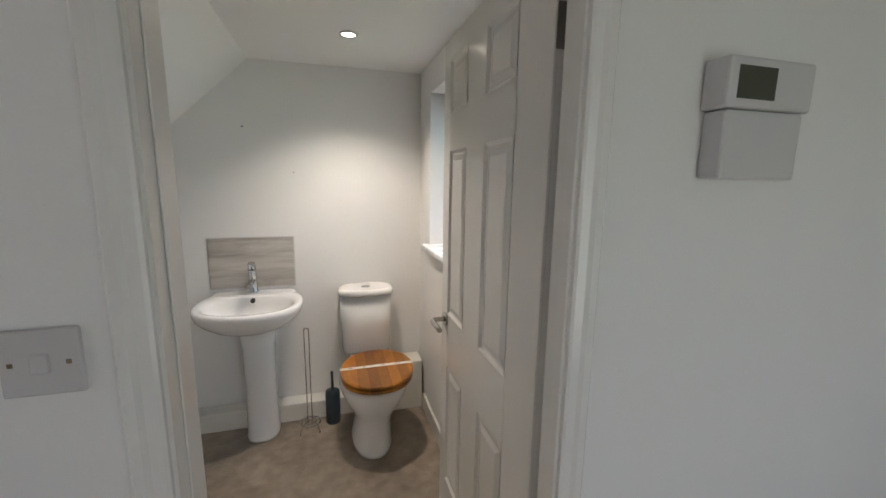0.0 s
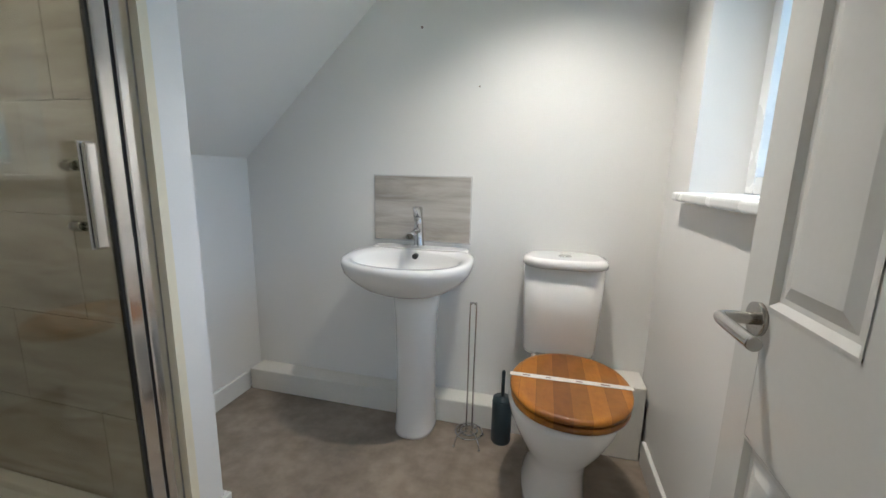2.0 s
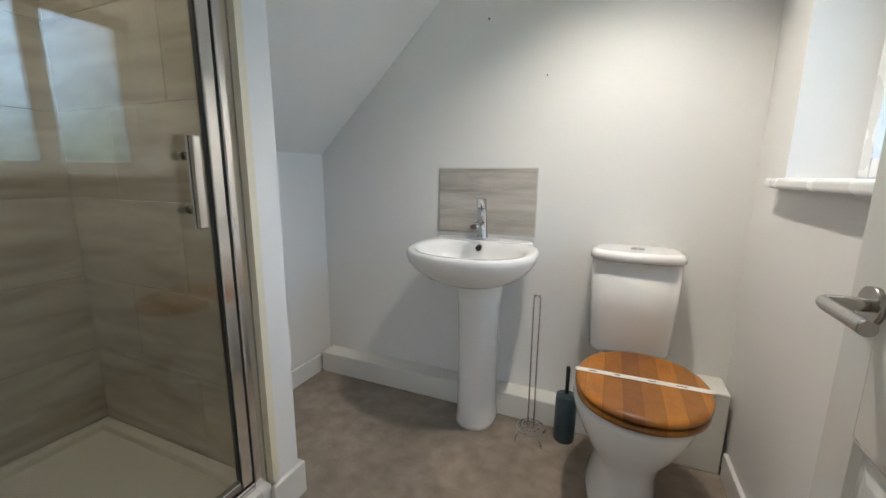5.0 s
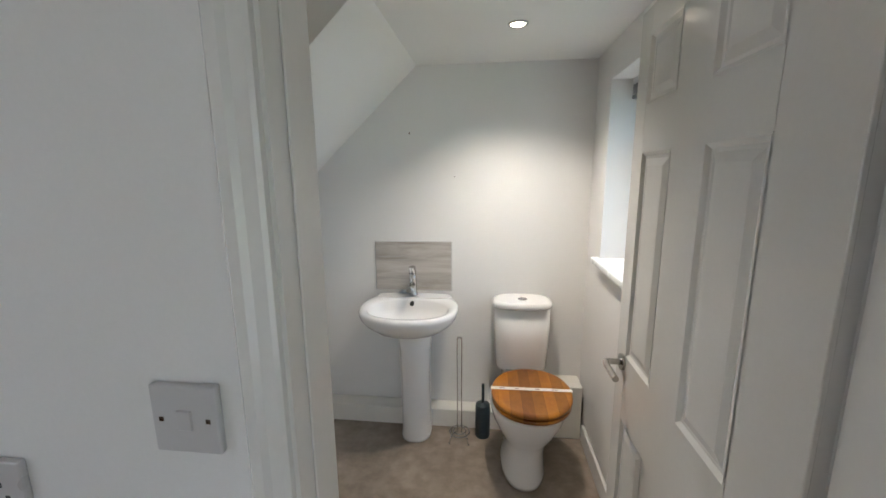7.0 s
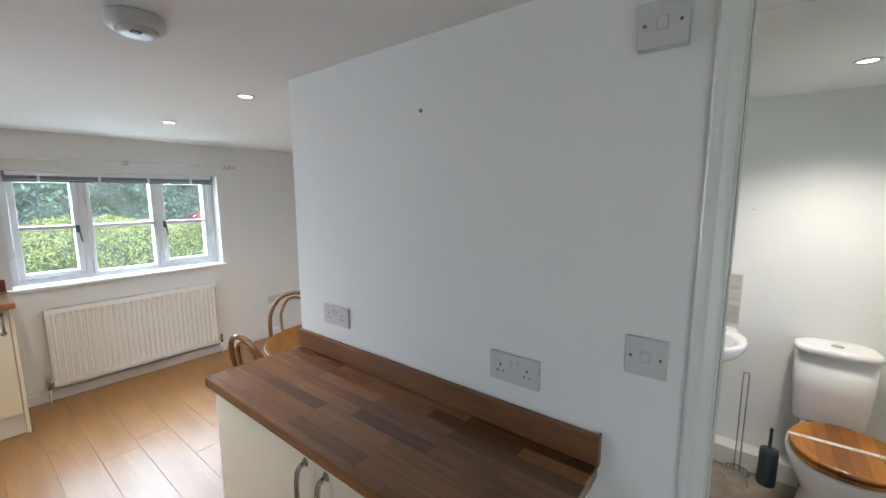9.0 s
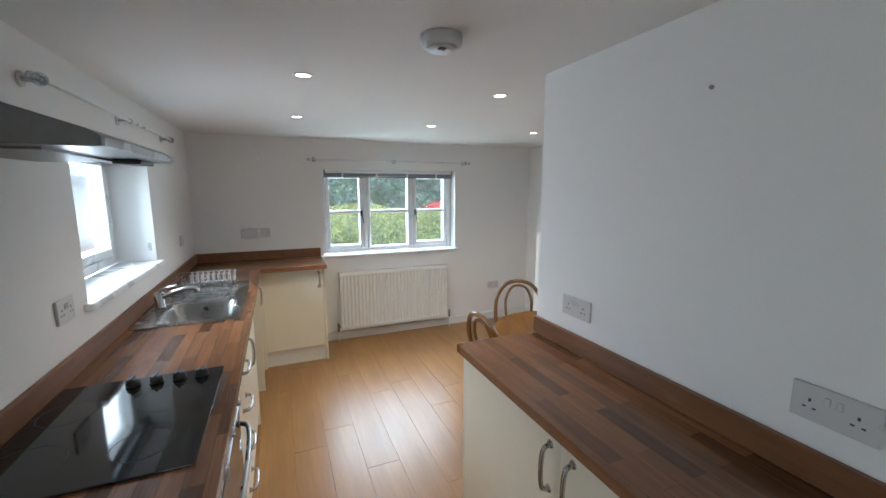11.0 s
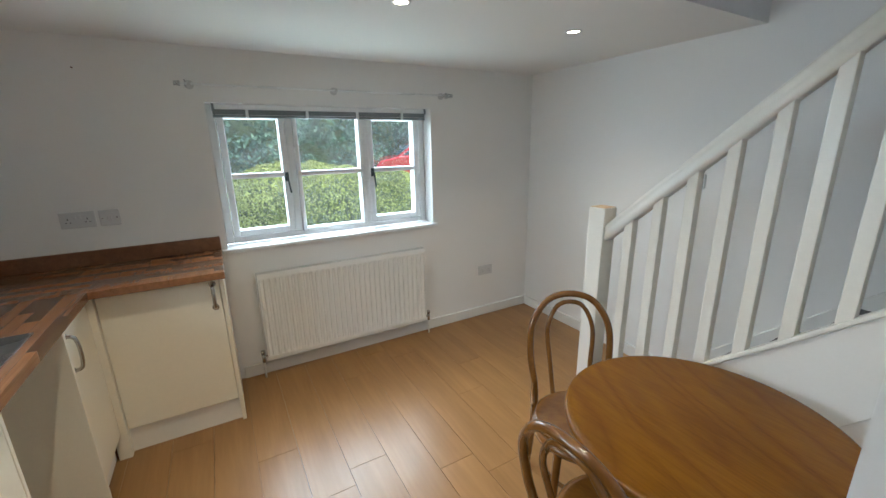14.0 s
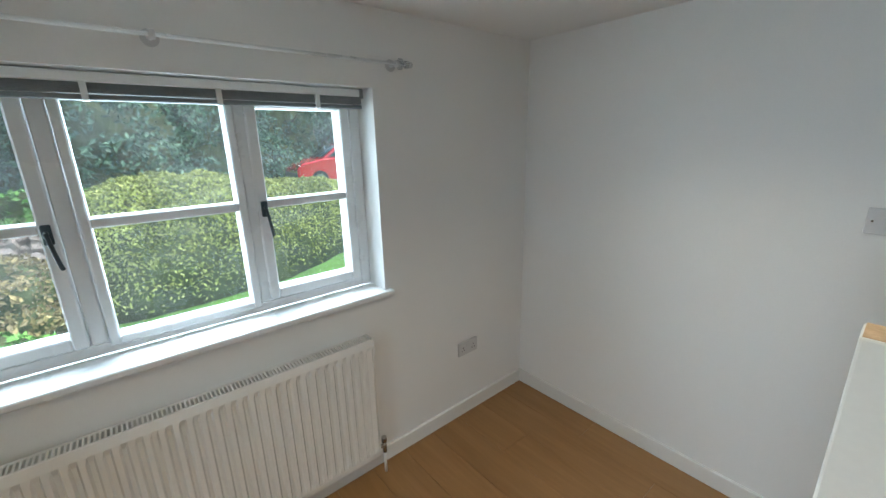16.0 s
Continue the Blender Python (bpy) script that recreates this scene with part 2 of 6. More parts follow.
M_HINGE = mat("dull_hinge_steel", (0.22, 0.21, 0.20), 0.45, metal=0.8, var=0.08, bumps=0.03)
M_HOOD = mat("hood_steel", (0.24, 0.24, 0.24), 0.33, metal=1.0, var=0.05, bumps=0.04)
M_BLACKGL = mat("black_hob_glass", (0.008, 0.008, 0.009), 0.06, var=0.1, bumps=0.0)
M_BLACK = mat("black_plastic", (0.02, 0.02, 0.02), 0.35, bumps=0.05)
M_SEAL = mat("black_seal", (0.025, 0.025, 0.025), 0.6, bumps=0)
M_LCD = mat("lcd_glass", (0.05, 0.055, 0.035), 0.25, bumps=0)
M_BRUSHCOL = mat("slate_plastic", (0.035, 0.055, 0.065), 0.38, bumps=0.02)
M_VINYL = mat("grey_brown_vinyl", (0.315, 0.258, 0.202), 0.4, var=0.27, scale=3.2, fine=14, bumps=0.05)
M_ALU = mat("bright_shower_trim", (0.86, 0.86, 0.86), 0.13, metal=1.0, var=0.02, bumps=0.0)
# White paint yellowed to carry the warm lamp light in its colour.
M_WARMLIT = mat("warm_lit_paint", (0.80, 0.74, 0.58), 0.4, var=0.02, bumps=0.03)
M_CARPET = mat("grey_carpet", (0.20, 0.195, 0.195), 0.95, var=0.25, scale=9, fine=260, bumps=0.9, spec=0.1)
M_PLANK = wood("oak_plank", (0.255, 0.130, 0.044), (0.365, 0.198, 0.074), (1.3, 9, 9), 0.31, 0.0, 0.08, streak=0.3)
M_GROUT = mat("joint", (0.14, 0.08, 0.04), 0.8)
M_WTX = wood("worktop_staves_x", (0.150, 0.070, 0.034), (0.255, 0.128, 0.064), (3, 30, 30), 0.25, deep=(0.38, 0.36, 0.35), staves=(0.31, 0.048))
M_WTY = wood("worktop_staves_y", (0.150, 0.070, 0.034), (0.255, 0.128, 0.064), (3, 30, 30), 0.25, deep=(0.38, 0.36, 0.35), rot=(0, 0, 90), staves=(0.31, 0.048))
M_WTZ = wood("upstand_laminate", (0.145, 0.062, 0.028), (0.24, 0.112, 0.052), (3, 30, 30), 0.34)
M_SEAT = wood("toilet_seat_wood", (0.30, 0.110, 0.010), (0.54, 0.245, 0.032), (10, 3, 10), 0.3, 0.15, rot=(0, 0, 90), staves=(5.0, 0.055), deep=(0.46, 0.36, 0.27))
M_TABLE = table_oak("table_oak")
M_PINE = wood("bare_pine", (0.52, 0.36, 0.20), (0.66, 0.49, 0.30), (30, 30, 6), 0.6)
M_BENT = wood("bentwood", (0.105, 0.041, 0.007), (0.20, 0.086, 0.016), (14, 14, 6), 0.25, 0.4)
M_TILE = stone_tile("stone_effect_tile")
M_TGROUT = mat("tile_grout", (0.42, 0.39, 0.34), 0.8)
M_TRAY = mat("shower_tray_white", (0.80, 0.79, 0.75), 0.25, var=0.02, bumps=0.02)
M_GLASS = clear_glass("window_pane", haze=0.012)
M_SHGLASS = clear_glass("shower_pane", (0.88, 0.88, 0.81), sheen=0.085)
M_OBS = obscure_glass("obscure_pane")
M_BLIND = mat("grey_blind", (0.20, 0.22, 0.23), 0.4, var=0.06, bumps=0.02)
M_CLEAR = clear_glass("clear_acrylic", (0.86, 0.88, 0.90), sheen=0.2)
M_LAMP = emit("lit_lamp", (1.0, 0.86, 0.64), 6.0)
M_HEDGE = leafmat("box_leaves", (0.17, 0.20, 0.035), (0.39, 0.42, 0.11), 0.6)
M_TREE = leafmat("tree_leaves", (0.045, 0.10, 0.075), (0.13, 0.23, 0.15), 0.6)
M_WEED = leafmat("nettle_leaves", (0.07, 0.17, 0.03), (0.16, 0.34, 0.07), 0.6)
M_SHRUB = leafmat("shrub_leaves", (0.13, 0.10, 0.05), (0.27, 0.21, 0.10))
# Dark colour for solids that imitate the shade between leaves and twigs.
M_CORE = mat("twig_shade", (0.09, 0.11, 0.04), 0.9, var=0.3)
M_BARK = mat("bark", (0.09, 0.07, 0.05), 0.9, var=0.3, fine=30, bumps=0.8)
M_GRASS = mat("grass", (0.11, 0.25, 0.03), 0.9, var=0.35, scale=2.0, fine=50, bumps=1.0)
M_RED = mat("red_car_paint", (0.62, 0.015, 0.02), 0.2, var=0.02, coat=0.8, bumps=0)
M_TYRE = mat("tyre_rubber", (0.02, 0.02, 0.02), 0.8)
M_CARGL = mat("car_glass", (0.05, 0.07, 0.08), 0.05, bumps=0)
M_CLAD = mat("white_weatherboard", (0.42, 0.43, 0.42), 0.5, var=0.04, rnd=0.06)
M_ROOF = mat("grey_slate", (0.20, 0.22, 0.25), 0.6, var=0.15, fine=20)
M_STONE = mat("garden_stone", (0.38, 0.32, 0.29), 0.85, var=0.3, fine=18, bumps=0.7)
# Neutral grey for the added slab that replaces green bounce light.
M_BOUNCE = mat("grey_bounce_slab", (0.24, 0.235, 0.225), 0.85, var=0.12, fine=40, bumps=0.4)
M_PINK = mat("pink_petals", (0.65, 0.22, 0.28), 0.6)
M_PAPER = mat("paper_band", (0.80, 0.77, 0.72), 0.7, var=0.02)
M_INK = mat("grey_ink", (0.25, 0.18, 0.17), 0.7)


# ---- building helpers ----
def box(x0, x1, y0, y1, z0, z1, bev=0.0, seg=1, bm=None):
    out = bm or bmesh.new()
    tmp = bmesh.new()
    bmesh.ops.create_cube(tmp, size=1.0, matrix=Matrix.Translation(((x0 + x1) / 2, (y0 + y1) / 2, (z0 + z1) / 2)) @ Matrix.Diagonal((abs(x1 - x0), abs(y1 - y0), abs(z1 - z0), 1)))
    if bev:
        bmesh.ops.bevel(tmp, geom=tmp.edges[:], offset=bev, segments=seg, affect="EDGES", profile=0.5)
    return add(out, tmp)


def add(out, tmp):
    me = bpy.data.meshes.new("tmp")
    tmp.to_mesh(me)
    tmp.free()
    out.from_mesh(me)
    bpy.data.meshes.remove(me)
    return out


def prism(poly, axis, a, b, bev=0.0, bm=None):
    """A flat outline pushed from a to b along an axis. poly: for x (y, z); for y (x, z); for z (x, y)."""
    out, tmp = bm or bmesh.new(), bmesh.new()
    put = {"x": lambda p, t: (t, p[0], p[1]), "y": lambda p, t: (p[0], t, p[1]), "z": lambda p, t: (p[0], p[1], t)}[axis]
    lo, hi = [tmp.verts.new(put(p, a)) for p in poly], [tmp.verts.new(put(p, b)) for p in poly]
    n = len(poly)
    tmp.faces.new(lo), tmp.faces.new(hi[::-1])
    for i in range(n):
        tmp.faces.new((lo[i], hi[i], hi[(i + 1) % n], lo[(i + 1) % n]))
    bmesh.ops.recalc_face_normals(tmp, faces=tmp.faces)
    if bev:
        bmesh.ops.bevel(tmp, geom=tmp.edges[:], offset=bev, segments=2, affect="EDGES", profile=0.5)
    return add(out, tmp)


def loft(rings, bm=None, cap=True, closed=False, top=True):
    """Skin over rings of equal point counts."""
    out, tmp = bm or bmesh.new(), bmesh.new()
    vs = [[tmp.verts.new(p) for p in r] for r in rings]
    n = len(vs[0])
    pairs = list(zip(vs, vs[1:])) + ([(vs[-1], vs[0])] if closed else [])
    for a, b in pairs:
        for i in range(n):
            f = tmp.faces.new((a[i], a[(i + 1) % n], b[(i + 1) % n], b[i]))
            f.smooth = True
    if cap and not closed:
        if top:
            tmp.faces.new(vs[0][::-1])
        tmp.faces.new(vs[-1])
    bmesh.ops.recalc_face_normals(tmp, faces=tmp.faces)
    return add(out, tmp)


def oval(cx, cy, z, rx, ry, n=40, p=2.0, ymax=None, rot=0.0):
    pts = []
    for i in range(n):
        a = 2 * math.pi * i / n
        c, s_ = math.cos(a), math.sin(a)
        x = rx * math.copysign(abs(c) ** (2 / p), c)
        y = ry * math.copysign(abs(s_) ** (2 / p), s_)
        if rot:
            x, y = x * math.cos(rot) - y * math.sin(rot), x * math.sin(rot) + y * math.cos(rot)
        y = cy + y
        pts.append((cx + x, y if ymax is None else min(y, ymax), z))
    return pts


def cyl(p0, p1, r, r2=None, n=20, bm=None):
    p0, p1 = Vector(p0), Vector(p1)
    d = (p1 - p0).normalized()
    u = d.orthogonal().normalized()
    w = d.cross(u)
    r2 = r if r2 is None else r2
    ring = lambda c, rr: [tuple(c + rr * (math.cos(2 * math.pi * i / n) * u + math.sin(2 * math.pi * i / n) * w)) for i in range(n)]
    return loft([ring(p0, r), ring(p1, r2)], bm)


def lathe(cx, cy, prof, n=32, bm=None):
    return loft([[(cx + r * math.cos(2 * math.pi * i / n), cy + r * math.sin(2 * math.pi * i / n), z) for i in range(n)] for r, z in prof], bm)


def smooth_pts(pts, k=6, closed=False):
    """Points along a rounded line through pts."""
    P = [Vector(p) for p in pts]
    out, n = [], len(P)
    for i in range(n if closed else n - 1):
        g = lambda j: P[j % n] if closed else P[max(0, min(n - 1, j))]
        a, b, c, d = g(i - 1), g(i), g(i + 1), g(i + 2)
        for s_ in range(k):
            t = s_ / k
            out.append(0.5 * (2 * b + (c - a) * t + (2 * a - 5 * b + 4 * c - d) * t * t + (3 * b - a - 3 * c + d) * t ** 3))
    if not closed:
        out.append(P[-1])
    return out


def tube(pts, r, n=8, closed=False, bm=None, taper=None):
    P = [Vector(p) for p in pts]
    rings, m = [], len(P)
    u = None
    for i, p in enumerate(P):
        a, b = (P[i - 1], P[(i + 1) % m]) if closed else (P[max(0, i - 1)], P[min(m - 1, i + 1)])
        d = (b - a).normalized()
        u = (u - d * u.dot(d)).normalized() if u else d.orthogonal().normalized()
        w = d.cross(u)
        rr = r if taper is None else r * (1 + (taper - 1) * i / (m - 1))
        rings.append([tuple(p + rr * (math.cos(2 * math.pi * k / n) * u + math.sin(2 * math.pi * k / n) * w)) for k in range(n)])
    return loft(rings, bm, True, closed)


def grid_slab(xs, ys, holes, z0, z1):
    """A slab over a plan grid, with the cells in holes (i, j) left out."""
    b_ = bmesh.new()
    vt = {(i, j, k): b_.verts.new((x, y, z)) for i, x in enumerate(xs) for j, y in enumerate(ys) for k, z in enumerate((z0, z1))}
    cells = {(i, j) for i in range(len(xs) - 1) for j in range(len(ys) - 1)} - set(holes)
    for i, j in cells:
        q = [(i, j), (i + 1, j), (i + 1, j + 1), (i, j + 1)]
        b_.faces.new([vt[a, c, 1] for a, c in q])
        b_.faces.new([vt[a, c, 0] for a, c in q[::-1]])
        for (a, c), (d, e), nb in ((q[0], q[1], (i, j - 1)), (q[1], q[2], (i + 1, j)), (q[2], q[3], (i, j + 1)), (q[3], q[0], (i - 1, j))):
            if nb not in cells:
                b_.faces.new((vt[a, c, 0], vt[d, e, 0], vt[d, e, 1], vt[a, c, 1]))
    bmesh.ops.delete(b_, geom=[v for v in b_.verts if not v.link_faces], context="VERTS")
    return b_


WORLD = {}


def mesh_of(name, bm, material, smooth=None):
    me = bpy.data.meshes.new(name)
    bm.to_mesh(me)
    bm.free()
    me.materials.append(material)
    if smooth:
        me.shade_smooth()
    return me


def part(name, bm, material, parent, label="", smooth=False):
    ob = new(name, mesh_of(name, bm, material, smooth))
    ob.parent = parent
    if parent in WORLD:
        ob.matrix_parent_inverse = WORLD[parent].inverted()
    return tagged(ob, label)


def thing(name, loc, label, category, group=""):
    ob = new(name)
    ob.empty_display_size = 0.05
    ob.location = loc
    WORLD[ob] = Matrix.Translation(loc)
    return tagged(ob, label, category, group)


def solid(name, bm, material, label, category, kind="", group="", smooth=False):
    return tagged(new(name, mesh_of(name, bm, material, smooth)), label, category, group, kind)


def struct(name, bm, material, label, category):
    return solid(name, bm, material, label, category, "structure")


# ---- plan ----
CZ = 2.09          # kitchen ceiling
BZ = 2.125         # bathroom ceiling
WX = -4.24         # window wall, inner face
SY = -1.06         # sink wall, inner face
PY, PB = 0.775, 0.875   # partition, kitchen and bathroom faces
RY = 2.557         # stair wall
BY = 2.655         # bathroom back wall
BX = 0.78          # bathroom window wall
EX = 1.9           # end wall behind the start
DX0, DX1 = -0.015, 0.634  # bathroom doorway


def slope_z(x):
    return 1.213 + (x + 1.165) * 0.936


# ---- structure ----
struct("ground", box(-60, 60, -60, 60, -0.5, -0.16), M_GRASS, "mown green lawn around the house", "lawn")
sub = struct("floor", box(WX - 0.1, EX, SY - 0.1, RY + 0.05, -0.12, -0.012), M_GROUT, "oak-effect plank floor of the kitchen", "floor")
struct("floor_bathroom", box(-1.55, BX + 0.05, PB - 0.05, BY + 0.05, -0.011, 0.0), M_VINYL, "mottled grey-brown vinyl bathroom floor", "floor")

bm = box(WX - 0.30, WX, SY - 0.35, 0.08, -0.1, 4.4)
box(WX - 0.30, WX, 1.555, RY + 0.3, -0.1, 4.4, bm=bm)
box(WX - 0.30, WX, 0.08, 1.555, -0.1, 0.895, bm=bm)
box(WX - 0.30, WX, 0.08, 1.555, 1.795, 4.4, bm=bm)
struct("wall_west", bm, M_WALL, "white painted wall with the garden window", "wall")
KX0, KX1, KZ0, KZ1 = -3.045, -2.04, 1.15, 1.83
bm = box(WX, KX0, SY - 0.28, SY, -0.1, 2.6)
# The gap from x 0.6 to 1.4 is added out of view for the fill lamp.
box(KX1, 0.6, SY - 0.28, SY, -0.1, 2.6, bm=bm)
box(1.4, EX + 0.2, SY - 0.28, SY, -0.1, 2.6, bm=bm)
box(0.6, 1.4, SY - 0.28, SY, 1.98, 2.6, bm=bm)
box(KX0, KX1, SY - 0.28, SY, -0.1, KZ0 - 0.03, bm=bm)
box(KX0, KX1, SY - 0.28, SY, KZ1, 2.6, bm=bm)
struct("wall_south", bm, M_WALL, "white painted wall behind the sink with a deep window", "wall")
struct("wall_stairs", box(WX, -1.2, RY, RY + 0.3, -0.1, 4.4), M_WALL, "white painted wall beside the stairs", "wall")
bm = box(-1.575, DX0 - 0.03, PY, PB, -0.01, 2.6)
box(DX1 + 0.041, EX, PY, PB, -0.01, 2.6, bm=bm)
box(DX0 - 0.03, DX1 + 0.041, PY, PB, 2.0, 2.6, bm=bm)
struct("wall_partition", bm, M_WALL, "white painted partition with the bathroom doorway", "wall")
struct("wall_east", box(EX, EX + 0.2, SY - 0.35, PB, -0.1, 2.6), M_WALL, "plain white end wall", "wall")
bm = box(WX, -2.55, SY, RY, CZ, CZ + 0.28)
box(-2.55, -1.575, SY, 1.70, CZ, CZ + 0.28, bm=bm)
box(-1.575, EX, SY, PB, CZ, CZ + 0.28, bm=bm)
struct("ceiling", bm, M_CEIL, "white plastered kitchen ceiling with a stair opening", "ceiling")
# bathroom shell
struct("wall_bath_back", box(-1.2, BX + 0.35, BY, BY + 0.2, -0.1, 4.4), M_WALL, "white bathroom wall behind the basin and toilet", "wall")
WY0, WY1, WZ0, WZ1 = 1.55, 2.40, 1.11, 1.965
bm = box(BX, BX + 0.32, PB, WY0, -0.1, 2.6)
box(BX, BX + 0.32, WY1, BY, -0.1, 2.6, bm=bm)
box(BX, BX + 0.32, WY0, WY1, -0.1, WZ0 - 0.03, bm=bm)
box(BX, BX + 0.32, WY0, WY1, WZ1, 2.6, bm=bm)
struct("wall_bath_east", bm, M_WALL, "white bathroom wall with a deep window", "wall")
struct("wall_bath_nook", box(-1.265, -1.165, 1.81, BY, -0.01, 1.3), M_WALL, "low white wall under the stair slope", "wall")
struct("wall_stub", prism([(-1.53, 0), (-0.63, 0), (-0.63, slope_z(-0.63) + 0.02), (-1.53, slope_z(-1.53) + 0.02)], "y", 1.708, 1.81), M_WALL, "short white wall between the shower and the nook", "wall")
struct("wall_shower_back", box(-1.574, -1.5425, PB, 1.80, -0.01, BZ + 0.1), M_WALL, "wall behind the shower tiles", "wall")
struct("ceiling_bathroom", box(-1.6, BX + 0.3, PB, BY, BZ, BZ + 0.1), M_CEIL, "white bathroom ceiling", "ceiling")
struct("ceiling_slope", prism([(-1.27, slope_z(-1.27)), (-0.19, slope_z(-0.19)), (-0.19, slope_z(-0.19) + 0.08), (-0.30, slope_z(-0.19) + 0.08), (-1.27, slope_z(-1.27) + 0.12)], "y", 1.7, BY - 0.002), M_CEIL, "sloping white underside of the stairs", "ceiling")
# The cream tone here is the shower lamp's warm light put into the colour.
struct("wall_slope_side", prism([(-1.54, slope_z(-1.53) + 0.025), (-0.63, slope_z(-0.63) + 0.025), (-0.21, BZ - 0.003), (-1.54, BZ - 0.003)], "y", 1.702, 1.76), M_WARMLIT, "side of the stair slope, coloured cream as if warmly lit", "wall")
# stairwell above
bm = box(-2.65, -2.551, 1.6, RY, CZ + 0.281, 4.4)
box(-2.55, 1.0, 1.58, 1.698, CZ + 0.281, 4.4, bm=bm)
box(0.9, 1.0, 1.70, RY, 2.3, 4.4, bm=bm)
struct("wall_stairwell", bm, M_WALL, "white painted walls of the stairwell above", "wall")
bm = box(-2.65, -0.5, 1.58, RY, 4.4, 4.5)
box(0.2, 1.0, 1.58, RY, 4.4, 4.5, bm=bm)
struct("ceiling_stairwell", bm, M_CEIL, "white ceiling over the stairwell", "ceiling")


def skirting(name, bm, lab="white gloss skirting board"):
    return struct(name, bm, M_GLOSS, lab, "skirting")


bm = box(WX, WX + 0.016, 0.06, RY, 0, 0.085, 0.003)
box(WX, -2.70, RY - 0.016, RY, 0, 0.085, 0.003, bm=bm)
skirting("baseboard", bm)
bm = box(-1.165, -1.148, 1.81, 2.545, 0, 0.10, 0.003)
box(BX - 0.016, BX, 1.6, 2.505, 0, 0.10, 0.003, bm=bm)
box(-0.63, -0.612, 1.69, 1.828, 0, 0.12, 0.003, bm=bm)
box(-1.14, -0.63, 1.81, 1.828, 0, 0.12, 0.003, bm=bm)
skirting("baseboard_bathroom", bm)
# door surround
bm = box(DX0 - 0.03, DX0, PY - 0.002, PB + 0.002, 0, 2.0)
box(DX1, DX1 + 0.04, PY - 0.002, PY + 0.058, 0, 2.0, 0.002, bm=bm)
box(DX1 + 0.034, DX1 + 0.04, PY + 0.0585, PB + 0.001, 0, 2.0, bm=bm)
box(DX0 + 0.001, DX1 - 0.001, PY - 0.0015, PB + 0.002, 1.975, 2.0, bm=bm)
box(DX0 + 0.0005, DX0 + 0.004, PY + 0.035, PY + 0.06, 0, 1.974, 0.001, bm=bm)
box(DX0 - 0.02, DX0 - 0.003, PB + 0.0025, PB + 0.02, 0, 1.975, 0.003, bm=bm)
struct("trim", bm, M_GLOSS, "white gloss door lining with a stop", "door lining")


def arch_prof(x0, x1, y, s=-1):
    """Moulded architrave section between x0 (opening) and x1 (wall)."""
    d = x1 - x0
    return [(x0, y), (x0, y + s * 0.010), (x0 + d * 0.12, y + s * 0.013), (x0 + d * 0.45, y + s * 0.016), (x0 + d * 0.62, y + s * 0.021), (x0 + d * 0.9, y + s * 0.022), (x1, y + s * 0.018), (x1, y)]


bm = prism(arch_prof(DX0 - 0.006, DX0 - 0.052, PY - 0.002), "z", 0, 2.06)
prism(arch_prof(DX1 + 0.006, DX1 + 0.054, PY - 0.002), "z", 0, 2.06, bm=bm)
box(DX0 - 0.01, DX1 + 0.002, PY - 0.02, PY - 0.003, 2.0, 2.06, bm=bm)
struct("trim_architrave", bm, M_GLOSS, "white moulded architrave round the doorway", "architrave")
bm = prism(arch_prof(DX0 - 0.022, DX0 - 0.078, PB + 0.002, 1), "z", 0, 2.06)
struct("trim_architrave_inner", bm, M_GLOSS, "white moulded architrave on the bathroom side", "architrave")


